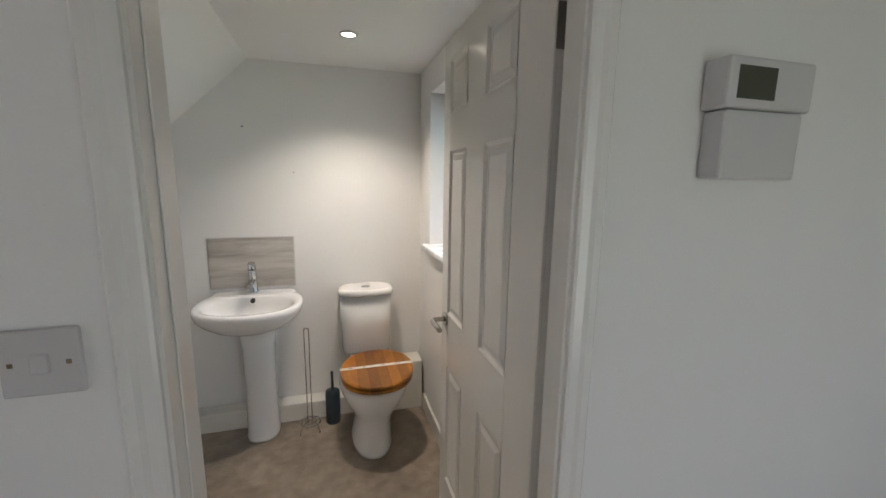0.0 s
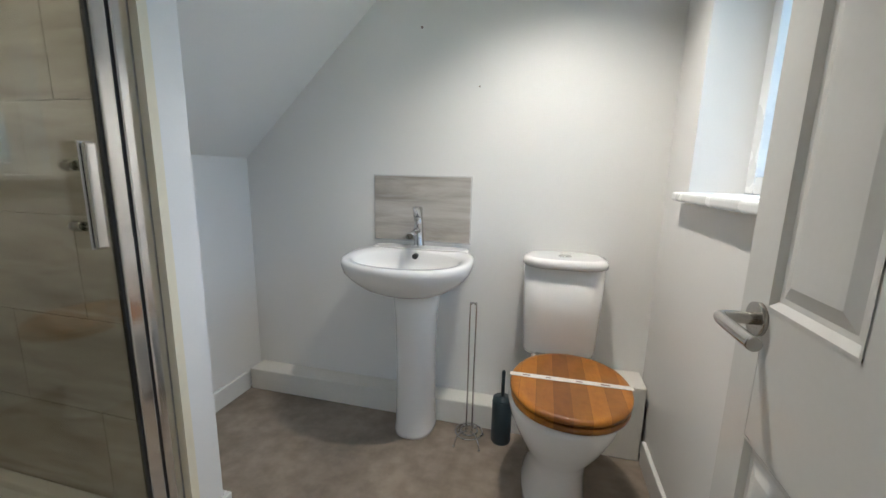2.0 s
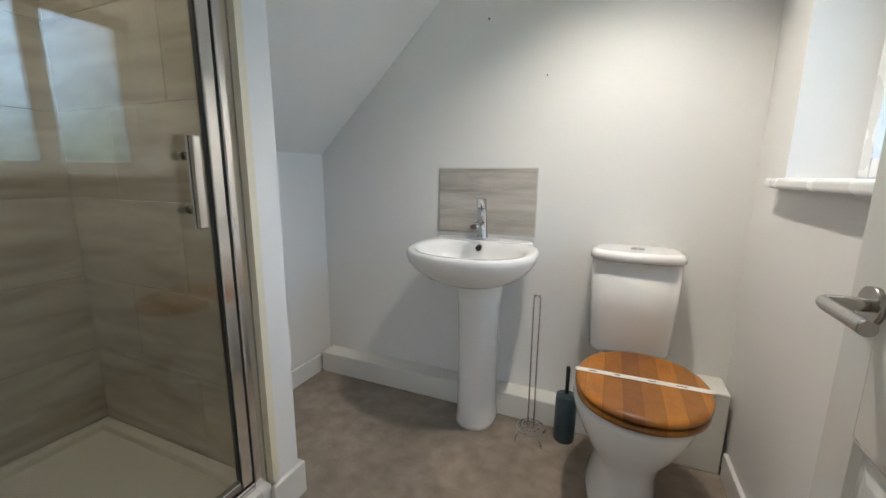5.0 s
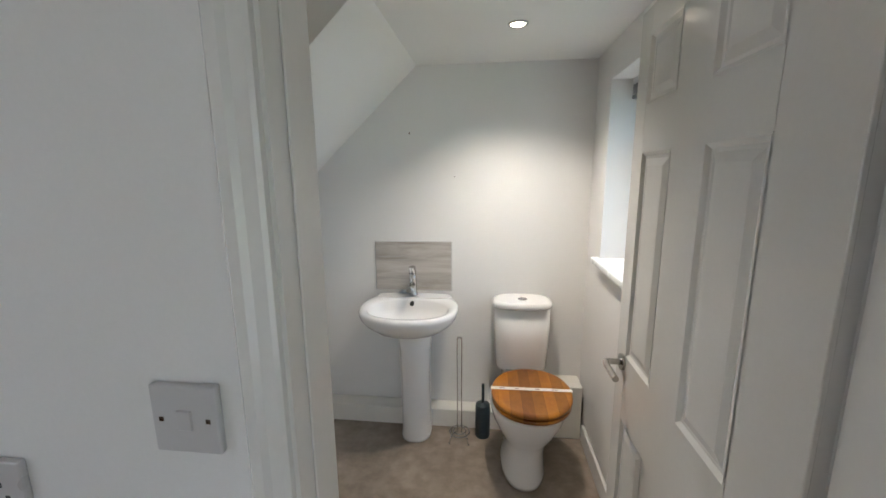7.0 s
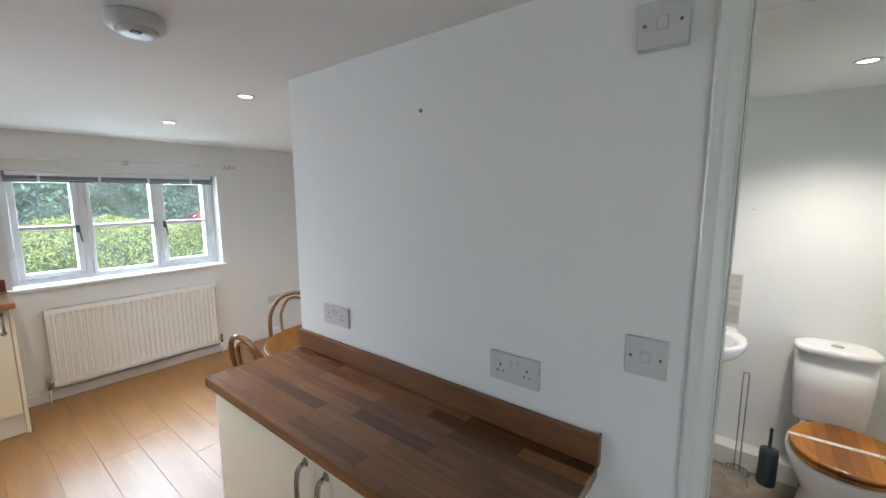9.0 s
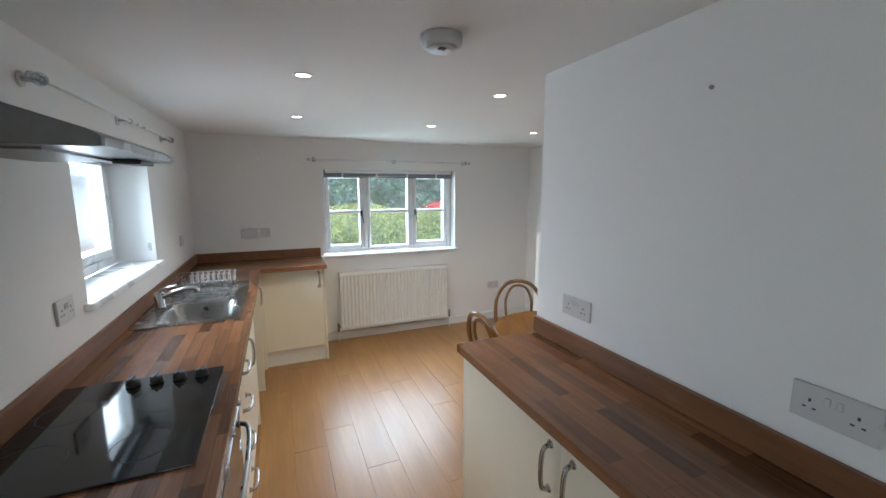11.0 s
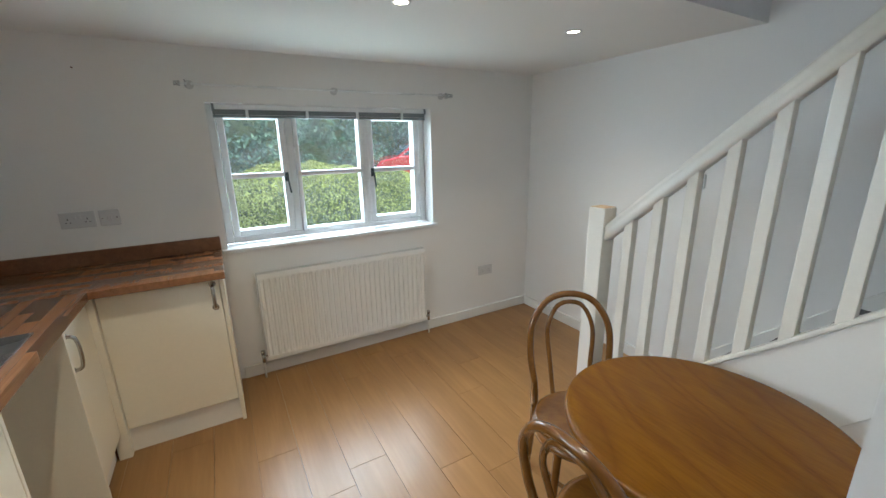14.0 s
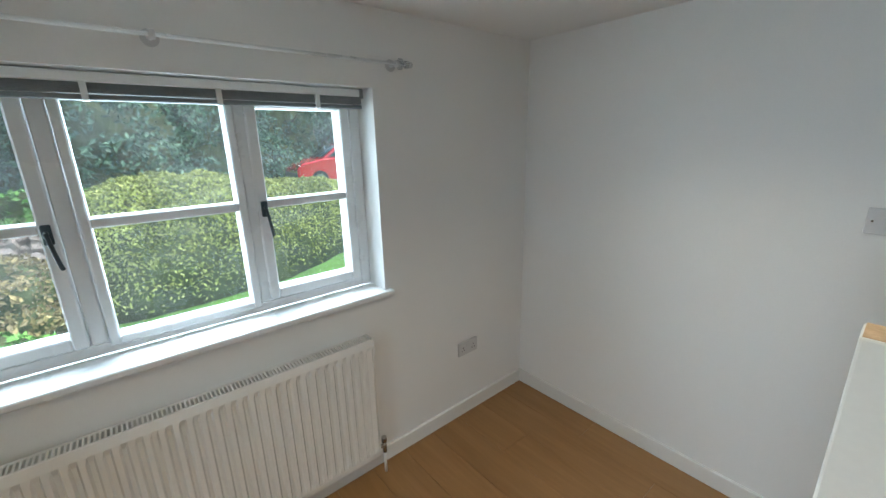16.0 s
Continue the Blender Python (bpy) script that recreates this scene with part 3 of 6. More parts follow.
# ---- windows ----
def window_west():
    x0, x1 = WX - 0.21, WX - 0.13
    w = struct("window_1", box(x0, x1, 0.08, 0.125, 0.92, 1.795, 0.004), M_PVC, "white three-light casement window with a middle bar", "window")
    fr = box(x0, x1, 1.51, 1.555, 0.92, 1.795, 0.004)
    box(x0, x1, 0.125, 1.51, 0.92, 0.96, 0.004, bm=fr)
    box(x0, x1, 0.125, 1.51, 1.755, 1.795, 0.004, bm=fr)
    for y in (0.545, 1.075):
        box(x0, x1, y - 0.022, y + 0.022, 0.96, 1.755, 0.004, bm=fr)
    part("window_frame", fr, M_PVC, w)
    xs0, xs1 = x0 + 0.012, x1 + 0.012
    for a, b, opens in ((0.128, 0.52, True), (0.57, 1.05, False), (1.087, 1.500, True)):
        k = 0.04 if opens else 0.028
        z0, z1 = (0.963, 1.752) if opens else (0.945, 1.752)
        sa = box(xs0, xs1, a, a + k, z0, z1, 0.005)
        box(xs0, xs1, b - k, b, z0, z1, 0.005, bm=sa)
        box(xs0, xs1 - 0.001, a + k, b - k, z0, z0 + k, 0.005, bm=sa)
        box(xs0, xs1 - 0.001, a + k, b - k, z1 - k, z1, 0.005, bm=sa)
        box(xs0 + 0.01, xs1 - 0.004, a + k, b - k, 1.34, 1.372, 0.004, bm=sa)
        sash = part("sash", sa, M_PVC, w)
        for za, zb in ((z0 + k, 1.342), (1.37, z1 - k)):
            g = part("pane", box(xs0 + 0.03, xs0 + 0.034, a + k - 0.004, b - k + 0.004, za - 0.004, zb + 0.004), M_GLASS, sash)
            g.visible_shadow = False
        if opens:
            y = b - 0.022 if a < 0.5 else a + 0.022
            hb = box(xs1, xs1 + 0.012, y - 0.012, y + 0.012, 1.31, 1.37, 0.003)
            tube(smooth_pts([(xs1 + 0.008, y, 1.345), (xs1 + 0.03, y, 1.345), (xs1 + 0.034, y + 0.004, 1.31), (xs1 + 0.030, y + 0.012, 1.25), (xs1 + 0.028, y + 0.016, 1.235)]), 0.006, bm=hb)
            part("window_handle", hb, M_BRUSHCOL, sash, "dark grey casement handle")
    part("window_sill", box(WX - 0.13, WX + 0.032, 0.045, 1.59, 0.893, 0.92, 0.008, 3), M_PVC, w, "white sill board")
    # reveals stay with the wall; the glazed blind hangs in front
    b = thing("venetian_blind", (WX - 0.06, 0.8, 1.79), "grey metal venetian blind drawn up in the window head", "blind")
    part("headrail", box(WX - 0.085, WX - 0.045, 0.11, 1.535, 1.762, 1.79, 0.003), M_PVC, b, "pale headrail")
    for i in range(9):
        z = 1.760 - i * 0.0032
        part("slat", box(WX - 0.079, WX - 0.053, 0.115, 1.53, z - 0.0013, z + 0.0013), M_BLIND, b)
    part("bottom_rail", box(WX - 0.081, WX - 0.051, 0.113, 1.532, 1.715, 1.7295, 0.003), M_BLIND, b)
    for y in (0.3, 0.66, 1.0, 1.34):
        part("ladder_tape", box(WX - 0.084, WX - 0.044, y - 0.008, y + 0.008, 1.713, 1.763), M_PVC, b, "pale ladder tape")
    for y in (0.112, 1.52):
        part("bracket", box(WX - 0.09, WX - 0.04, y, y + 0.014, 1.755, 1.793), M_BLIND, b)


def window_south():
    y0, y1 = SY - 0.27, SY - 0.20
    w = struct("window_2", box(KX0 + 0.005, KX0 + 0.06, y0, y1, KZ0, KZ1, 0.004), M_PVC, "white casement window over the sink", "window")
    fr = box(KX1 - 0.06, KX1 - 0.005, y0, y1, KZ0, KZ1, 0.004)
    box(KX0 + 0.06, KX1 - 0.06, y0, y1, KZ0, KZ0 + 0.055, 0.004, bm=fr)
    box(KX0 + 0.06, KX1 - 0.06, y0, y1, KZ1 - 0.05, KZ1, 0.004, bm=fr)
    xm = KX0 + 0.74 * (KX1 - KX0)
    box(xm - 0.03, xm + 0.03, y0, y1, KZ0 + 0.055, KZ1 - 0.05, 0.004, bm=fr)
    part("window_frame", fr, M_PVC, w)
    for a, b in ((KX0 + 0.063, xm - 0.033), (xm + 0.033, KX1 - 0.063)):
        k, z0, z1 = 0.05, KZ0 + 0.058, KZ1 - 0.053
        sa = box(a, a + k, y0 + 0.01, y1 + 0.014, z0, z1, 0.005)
        box(b - k, b, y0 + 0.01, y1 + 0.014, z0, z1, 0.005, bm=sa)
        box(a + k, b - k, y0 + 0.01, y1 + 0.013, z0, z0 + k, 0.005, bm=sa)
        box(a + k, b - k, y0 + 0.01, y1 + 0.013, z1 - k, z1, 0.005, bm=sa)
        sash = part("sash", sa, M_PVC, w)
        g = part("pane", box(a + k - 0.004, b - k + 0.004, y0 + 0.035, y0 + 0.039, z0 + k - 0.004, z1 - k + 0.004), M_GLASS, sash)
        g.visible_shadow = False
    hb = box(xm - 0.16, xm - 0.05, y1 + 0.013, y1 + 0.024, KZ0 + 0.075, KZ0 + 0.09, 0.003)
    part("window_handle", hb, M_PVC, w)
    part("window_sill", box(KX0 - 0.045, KX1 + 0.045, SY - 0.2, SY + 0.035, KZ0 - 0.03, KZ0, 0.009, 3), M_PVC, w, "thick white sill board")
    b = thing("venetian_blind", ((KX0 + KX1) / 2, SY - 0.15, KZ1), "grey metal venetian blind drawn up above the sink window", "blind")
    part("headrail", box(KX0 + 0.02, KX1 - 0.02, SY - 0.16, SY - 0.12, KZ1 - 0.03, KZ1 - 0.003, 0.003), M_PVC, b)
    for i in range(8):
        z = KZ1 - 0.034 - i * 0.0045
        part("slat", box(KX0 + 0.025, KX1 - 0.025, SY - 0.155, SY - 0.127, z - 0.0014, z + 0.0014), M_BLIND, b)
    part("bottom_rail", box(KX0 + 0.024, KX1 - 0.024, SY - 0.157, SY - 0.125, KZ1 - 0.09, KZ1 - 0.072, 0.003), M_BLIND, b)


def window_bath():
    x0, x1 = BX + 0.16, BX + 0.23
    w = struct("window_3", box(x0, x1, WY0, WY0 + 0.055, WZ0, WZ1, 0.004), M_PVC, "white two-light window with patterned glass", "window")
    fr = box(x0, x1, WY1 - 0.055, WY1, WZ0, WZ1, 0.004)
    box(x0, x1, WY0 + 0.055, WY1 - 0.055, WZ0, WZ0 + 0.055, 0.004, bm=fr)
    box(x0, x1, WY0 + 0.055, WY1 - 0.055, WZ1 - 0.05, WZ1, 0.004, bm=fr)
    ym = (WY0 + WY1) / 2
    box(x0, x1, ym - 0.03, ym + 0.03, WZ0 + 0.055, WZ1 - 0.05, 0.004, bm=fr)
    part("window_frame", fr, M_PVC, w)
    for a, b in ((WY0 + 0.055, ym - 0.03), (ym + 0.03, WY1 - 0.055)):
        g = part("pane", box(x0 + 0.03, x0 + 0.036, a - 0.004, b + 0.004, WZ0 + 0.05, WZ1 - 0.045), M_OBS, w, "patterned obscure pane")
        g.visible_shadow = False
        bead = box(x0 - 0.006, x0, b - 0.012, b, WZ0 + 0.055, WZ1 - 0.05)
        box(x0 - 0.006, x0, a, a + 0.012, WZ0 + 0.055, WZ1 - 0.05, bm=bead)
        part("glazing_bead", bead, M_PVC, w)
    part("window_sill", box(BX - 0.04, x0, WY0 - 0.05, WY1 + 0.04, WZ0 - 0.03, WZ0, 0.009, 3), M_PVC, w, "thick rounded white sill board")
    b = thing("venetian_blind", (BX + 0.1, ym, WZ1), "dark grey blind drawn up in the bathroom window", "blind")
    part("headrail", box(BX + 0.09, BX + 0.13, WY0 + 0.02, WY1 - 0.015, WZ1 - 0.03, WZ1 - 0.003, 0.003), M_PVC, b)
    for i in range(8):
        z = WZ1 - 0.035 - i * 0.005
        part("slat", box(BX + 0.092, BX + 0.124, WY0 + 0.025, WY1 - 0.02, z - 0.0015, z + 0.0015), M_BLIND, b)
    part("bottom_rail", box(BX + 0.09, BX + 0.126, WY0 + 0.025, WY1 - 0.02, WZ1 - 0.095, WZ1 - 0.077, 0.003), M_BLIND, b)


window_west(), window_south(), window_bath()
cl = thing("cord_cleat", (KX0, SY - 0.03, 1.24), "small clear plastic blind-cord cleat on the window reveal", "cord cleat")
part("base", box(KX0 + 0.0005, KX0 + 0.006, SY - 0.04, SY - 0.02, 1.215, 1.265, 0.002), M_PLASTIC, cl)
part("hook", tube(smooth_pts([(KX0 + 0.005, SY - 0.03, 1.24), (KX0 + 0.022, SY - 0.03, 1.243), (KX0 + 0.024, SY - 0.03, 1.262)], 4), 0.004, 8), M_PLASTIC, cl)


def curtain_rod(a, b, z, axis, wall, s):
    """A thin clear-ended rod from a to b along axis, s: way out of the wall."""
    P = (lambda t, d, zz: (wall + s * d, t, zz)) if axis == "y" else (lambda t, d, zz: (t, wall + s * d, zz))
    r = thing("curtain_rod", P((a + b) / 2, 0, z), "thin white curtain rod with clear end brackets", "curtain rod", "curtain rods")
    part("rod", cyl(P(a, 0.055, z), P(b, 0.055, z), 0.006, n=10), M_PVC, r)
    for t in (a + 0.04, (a + b) / 2, b - 0.04):
        k = cyl(P(t, 0, z), P(t, 0.05, z), 0.008, n=10)
        cyl(P(t, 0.0, z), P(t, 0.006, z), 0.024, n=16, bm=k)
        cyl(P(t - 0.008, 0.055, z), P(t + 0.008, 0.055, z), 0.013, n=12, bm=k)
        part("bracket", k, M_PLASTIC, r)
    for t, d in ((a, -1), (b, 1)):
        e = cyl(P(t, 0.055, z), P(t + d * 0.03, 0.055, z), 0.015, 0.012, n=14)
        cyl(P(t - d * 0.028, 0.055, z), P(t - d * 0.02, 0.055, z), 0.022, n=14, bm=e)
        part("finial", e, M_CLEAR, r, "clear acrylic end")


curtain_rod(-0.02, 1.685, 1.884, "y", WX, 1)
curtain_rod(-3.48, -1.75, 1.94, "x", SY, 1)


# ---- radiator ----
def radiator():
    y0, y1, z0, z1, xb, xf = 0.215, 1.425, 0.125, 0.742, WX + 0.036, WX + 0.092
    r = thing("radiator", (WX + 0.06, 0.82, 0.12), "white double-panel radiator under the window", "radiator")
    n, prof = 30, []
    w = (y1 - y0 - 0.05) / n
    prof.append((y0, xf - 0.012))
    prof.append((y0 + 0.012, xf - 0.004))
    for i in range(n):
        b = y0 + 0.025 + i * w
        prof += [(b + w * 0.08, xf - 0.0125), (b + w * 0.26, xf), (b + w * 0.62, xf), (b + w * 0.80, xf - 0.0125)]
    prof += [(y1 - 0.012, xf - 0.004), (y1, xf - 0.012)]
    tmp = bmesh.new()
    zs = (z0, z0 + 0.03, z0 + 0.055, z1 - 0.055, z1 - 0.03, z1)
    rows = []
    for j, z in enumerate(zs):
        flat = j in (0, 1, 4, 5)
        rows.append([tmp.verts.new(((xf - (0.006 if j in (0, 5) else 0.001)) if flat else x, y, z)) for y, x in prof])
    for a, b in zip(rows, rows[1:]):
        for i in range(len(prof) - 1):
            tmp.faces.new((a[i], a[i + 1], b[i + 1], b[i])).smooth = False
    box(xf - 0.022, xf - 0.013, y0, y1, z0, z1, 0.003, bm=tmp)
    part("front_panel", tmp, M_GLOSS, r)
    part("back_panel", box(xb - 0.02, xb - 0.008, y0, y1, z0, z1, 0.004), M_GLOSS, r)
    gr = bmesh.new()
    k = 92
    for i in range(k):
        y = y0 + 0.012 + (y1 - y0 - 0.024) * i / (k - 1)
        box(xb - 0.008, xf - 0.0225, y - 0.0028, y + 0.0028, z1 - 0.006, z1 - 0.001, bm=gr)
    part("top_grille", gr, M_GLOSS, r, "slotted top grille")
    fins = bmesh.new()
    for i in range(60):
        y = y0 + 0.03 + (y1 - y0 - 0.06) * i / 59
        box(xb - 0.007, xf - 0.024, y - 0.006, y + 0.006, z0 + 0.04, z1 - 0.03, bm=fins)
    part("convector_fins", fins, M_HINGE, r, "dull grey convector fins")
    for y in (y0 - 0.003, y1):
        part("side_cover", box(xb - 0.02, xf - 0.014, y, y + 0.003, z0 + 0.02, z1 + 0.001), M_GLOSS, r)
    for y, s in ((y0, -1), (y1, 1)):
        v = cyl((xf - 0.025, y, z0 + 0.03), (xf - 0.025, y + s * 0.03, z0 + 0.03), 0.008, n=12)
        cyl((xf - 0.025, y + s * 0.03, z0 - 0.01), (xf - 0.025, y + s * 0.03, z0 + 0.05), 0.011, n=12, bm=v)
        cyl((xf - 0.025, y + s * 0.03, z0 + 0.05), (xf - 0.025, y + s * 0.03, z0 + 0.075), 0.013, n=12, bm=v)
        va = part("valve", v, M_NICKEL, r, "tarnished brass valve")
        part("pipe", cyl((xf - 0.025, y + s * 0.03, 0.0), (xf - 0.025, y + s * 0.03, z0 - 0.008), 0.0075, n=10), M_GLOSS, r)
    for y in (y0 + 0.2, y1 - 0.2):
        part("wall_bracket", box(WX, xb - 0.019, y - 0.015, y + 0.015, z0 + 0.05, z1 - 0.05), M_GLOSS, r)


radiator()


# ---- stairs ----
RISE, GOING, SX, N_ST = 0.196, 0.2085, -2.615, 11
st = thing("staircase", (SX, 2.1, 0), "grey-carpeted stairs with white balustrade going up", "staircase")
for i in range(N_ST):
    x, z = SX + GOING * i, RISE * (i + 1)
    ya = 1.678 if x < -1.9 else 1.765
    s_bm = prism([(x, max(0.0, z - RISE)), (x, z - 0.012), (x + 0.012, z), (x + GOING + 0.03, z), (x + GOING + 0.03, z - 0.04), (x + 0.03, z - 0.04), (x + 0.03, max(0.0, z - RISE))], "y", ya, RY - 0.022)
    part("tread", s_bm, M_CARPET, st)
nz = lambda x: 0.19 + (x - SX) * 0.92
part("wall_string", prism([(SX - 0.08, 0), (SX - 0.08, 0.085), (SX + 0.04, 0.27), (-0.4, nz(-0.4) + 0.06), (-0.4, nz(-0.4) - 0.25), (SX + 0.2, 0)], "y", RY - 0.02, RY - 0.001, 0.003), M_GLOSS, st)
sz = lambda x: 0.74 + (x + 2.088) * 0.905
part("outer_string", prism([(-2.668, 0.0), (-2.668, sz(-2.668)), (-1.577, sz(-1.577)), (-1.577, sz(-1.577) - 0.3), (-2.3, 0.0)], "y", 1.645, 1.676, 0.003), M_GLOSS, st)
part("string_cap", prism([(-2.668, sz(-2.668)), (-1.577, sz(-1.577)), (-1.577, sz(-1.577) + 0.022), (-2.668, sz(-2.668) + 0.022)], "y", 1.632, 1.69, 0.004), M_SATIN, st)
part("newel_post", box(-2.757, -2.668, 1.618, 1.704, 0, 1.238, 0.005, 2), M_SATIN, st)
part("post_top", box(-2.7535, -2.6715, 1.6215, 1.7005, 1.2375, 1.2395, 0.0008), M_PINE, st, "bare worn wood on top")
rz = lambda x: 1.128 + (x + 2.668) * 0.915
hr = bmesh.new()
sec = [(-0.028, -0.046), (0.028, -0.046), (0.030, -0.012), (0.024, 0.0), (0.030, 0.014), (0.022, 0.034), (0.0, 0.042), (-0.022, 0.034), (-0.030, 0.014), (-0.024, 0.0), (-0.030, -0.012)]
loft([[(x, 1.66 + dy, rz(x) + dz) for dy, dz in sec] for x in (-2.668, -1.577)], hr)
part("handrail", hr, M_SATIN, st)
for i in range(8):
    x = -2.556 + 0.1235 * i
    part("baluster", prism([(x - 0.02, sz(x - 0.02) + 0.02), (x + 0.02, sz(x + 0.02) + 0.02), (x + 0.02, rz(x + 0.02) - 0.04), (x - 0.02, rz(x - 0.02) - 0.04)], "y", 1.64, 1.68, 0.003), M_SATIN, st)
struct("wall_spandrel", prism([(-2.667, 0), (-1.576, 0), (-1.576, sz(-1.576) - 0.22), (-2.3, sz(-2.3) - 0.28), (-2.667, 0.01)], "y", 1.652, 1.672), M_WALL, "white panel closing the space under the stairs", "wall")


# ---- kitchen ----
WT, WTB = 0.925, 0.887
UF = -0.528       # fronts of the sink run


def bow_handle(a, b, out, r=0.0075, cups=True):
    """A bowed bar handle between points a and b standing out by the vector out."""
    a, b, o = Vector(a), Vector(b), Vector(out)
    pts = smooth_pts([a, a + o * 0.75 + (b - a) * 0.06, a + o + (b - a) * 0.3, a + o + (b - a) * 0.7, a + o * 0.75 + (b - a) * 0.94, b], 5)
    bm_ = tube(pts, r, 8)
    for p in (a, b):
        cyl(p, p + o * 0.12, r * 1.9, r * 1.4, n=12, bm=bm_)
    return bm_


def unit_x(name, x0, x1, yf, yb, label, fronts, s=1, top=0.885):
    """A base unit facing +-y. fronts: (x0, x1, z0, z1, handle) with handle 'h' or ('v', x)."""
    u = thing(name, ((x0 + x1) / 2, (yf + yb) / 2, 0), label, "cupboard", "kitchen base units")
    part("body", box(x0 + 0.001, x1 - 0.001, min(yf - s * 0.02, yb), max(yf - s * 0.02, yb), 0.14, top), M_CREAM, u)
    part("plinth", box(x0 + 0.001, x1 - 0.001, min(yf - s * 0.06, yf - s * 0.045), max(yf - s * 0.06, yf - s * 0.045), 0, 0.139), M_SATIN, u)
    for a, b, z0, z1, hd in fronts:
        d = part("door" if z1 - z0 > 0.35 else "drawer_front", box(a + 0.0015, b - 0.0015, min(yf, yf - s * 0.019), max(yf, yf - s * 0.019), z0 + 0.0015, z1 - 0.0015, 0.0025, 2), M_CREAM, u)
        o = (0, s * 0.032, 0)
        if hd == "h":
            xm = (a + b) / 2
            part("handle", bow_handle((xm - 0.075, yf, (z0 + z1) / 2), (xm + 0.075, yf, (z0 + z1) / 2), o), M_NICKEL, d, "brushed metal bow handle")
        elif hd:
            part("handle", bow_handle((hd[1], yf, z1 - 0.05), (hd[1], yf, z1 - 0.20), o), M_NICKEL, d, "brushed metal bow handle")
    return u


unit_x("drawer_unit", -2.20, -1.735, UF, SY + 0.02, "cream four-drawer kitchen base unit", [(-2.2, -1.735, 0.73, WTB - 0.004, "h"), (-2.2, -1.735, 0.54, 0.73, "h"), (-2.2, -1.735, 0.35, 0.54, "h"), (-2.2, -1.735, 0.145, 0.35, "h")])
unit_x("base_cupboard", -2.86, -2.20, UF, SY + 0.02, "cream kitchen cupboard under the sink", [(-2.86, -2.2, 0.145, WTB - 0.004, ("v", -2.26))], top=0.74)
unit_x("corner_cupboard", -3.77, -3.37, UF, SY + 0.02, "cream corner cupboard beside the appliance gap", [(-3.745, -3.37, 0.145, WTB - 0.004, ("v", -3.43))])
solid("end_panel", box(-3.369, -3.35, SY + 0.02, UF + 0.02, 0, WTB - 0.001, 0.002), M_CREAM, "cream end panel beside the appliance gap", "panel")
solid("end_panel", box(-2.879, -2.861, SY + 0.02, UF, 0, WTB - 0.001, 0.002), M_CREAM, "cream end panel of the sink cupboard", "panel")
solid("corner_post", box(-3.795, -3.746, UF - 0.03, -0.502, 0.0, WTB - 0.002, 0.002), M_CREAM, "narrow cream filler post in the kitchen corner", "filler post")
# far leg under the window wall, facing +x
FX = -3.775
u = thing("base_cupboard", (-4.0, -0.25, 0), "cream cupboard with one tall door on the window wall", "cupboard", "kitchen base units")
part("body", box(WX + 0.01, FX - 0.02, -0.505, 0.012, 0.14, WTB - 0.002), M_CREAM, u)
part("plinth", box(FX - 0.035, FX - 0.02, -0.505, 0.012, 0, 0.139), M_SATIN, u)
d = part("door", box(FX - 0.019, FX, -0.50, 0.010, 0.145, WTB - 0.006, 0.0025, 2), M_CREAM, u)
part("handle", bow_handle((FX, -0.022, WTB - 0.04), (FX, -0.022, WTB - 0.17), (0.034, 0, 0), 0.009), M_NICKEL, d, "brushed metal bow handle")
solid("end_panel", box(WX + 0.017, FX + 0.004, 0.013, 0.033, 0, WTB - 0.001, 0.002), M_CREAM, "cream end panel beside the radiator", "panel")

# oven
ov = thing("oven", (-1.42, -0.8, 0), "built-in oven with a steel front under the hob", "oven")
part("body", box(-1.732, -1.122, SY + 0.02, UF - 0.02, 0.14, WTB - 0.002), M_BLACK, ov)
part("control_panel", box(-1.73, -1.124, UF - 0.02, UF + 0.002, 0.755, WTB - 0.006, 0.003), M_STEEL, ov)
od = part("oven_door", box(-1.73, -1.124, UF - 0.02, UF + 0.004, 0.16, 0.75, 0.004), M_BLACKGL, ov, "black glass oven door")
part("handle", bow_handle((-1.68, UF + 0.004, 0.70), (-1.17, UF + 0.004, 0.70), (0, 0.045, 0), 0.009), M_STEEL, od, "steel bar handle")
part("plinth", box(-1.73, -1.124, UF - 0.06, UF - 0.045, 0, 0.139), M_SATIN, ov)
for i in range(3):
    part("control_knob", cyl((-1.62 + 0.2 * i, UF + 0.002, 0.82), (-1.62 + 0.2 * i, UF + 0.024, 0.82), 0.018, 0.015), M_STEEL, ov)
unit_x("base_cupboard", -1.118, -0.5, UF, SY + 0.02, "cream kitchen cupboard beside the oven", [(-1.118, -0.5, 0.145, WTB - 0.004, ("v", -0.56))])

# worktops
SKX0, SKX1, SKY0, SKY1 = -3.27, -2.32, -1.028, -0.555   # sink
bw0 = (SKX1 - 0.43, SKX1 - 0.045, SKY0 + 0.09, SKY1 - 0.045)    # bowl in plan
bm = grid_slab((-3.70, bw0[0] - 0.02, SKX1 - 0.02, -0.5), (SY + 0.001, SKY0 + 0.03, SKY1 - 0.03, -0.50), {(1, 1)}, WTB, WT)
solid("worktop", bm, M_WTX, "brown butcher-block-effect worktop along the sink wall", "worktop")
solid("worktop", box(WX + 0.001, -3.702, SY + 0.001, 0.045, WTB, WT + 0.0005, 0.004, 2), M_WTY, "brown butcher-block-effect worktop on the window wall", "worktop")
solid("upstand", box(-4.219, -0.5, SY, SY + 0.018, WT + 0.001, 1.008, 0.003), M_WTZ, "brown wood-effect upstand behind the sink", "upstand")
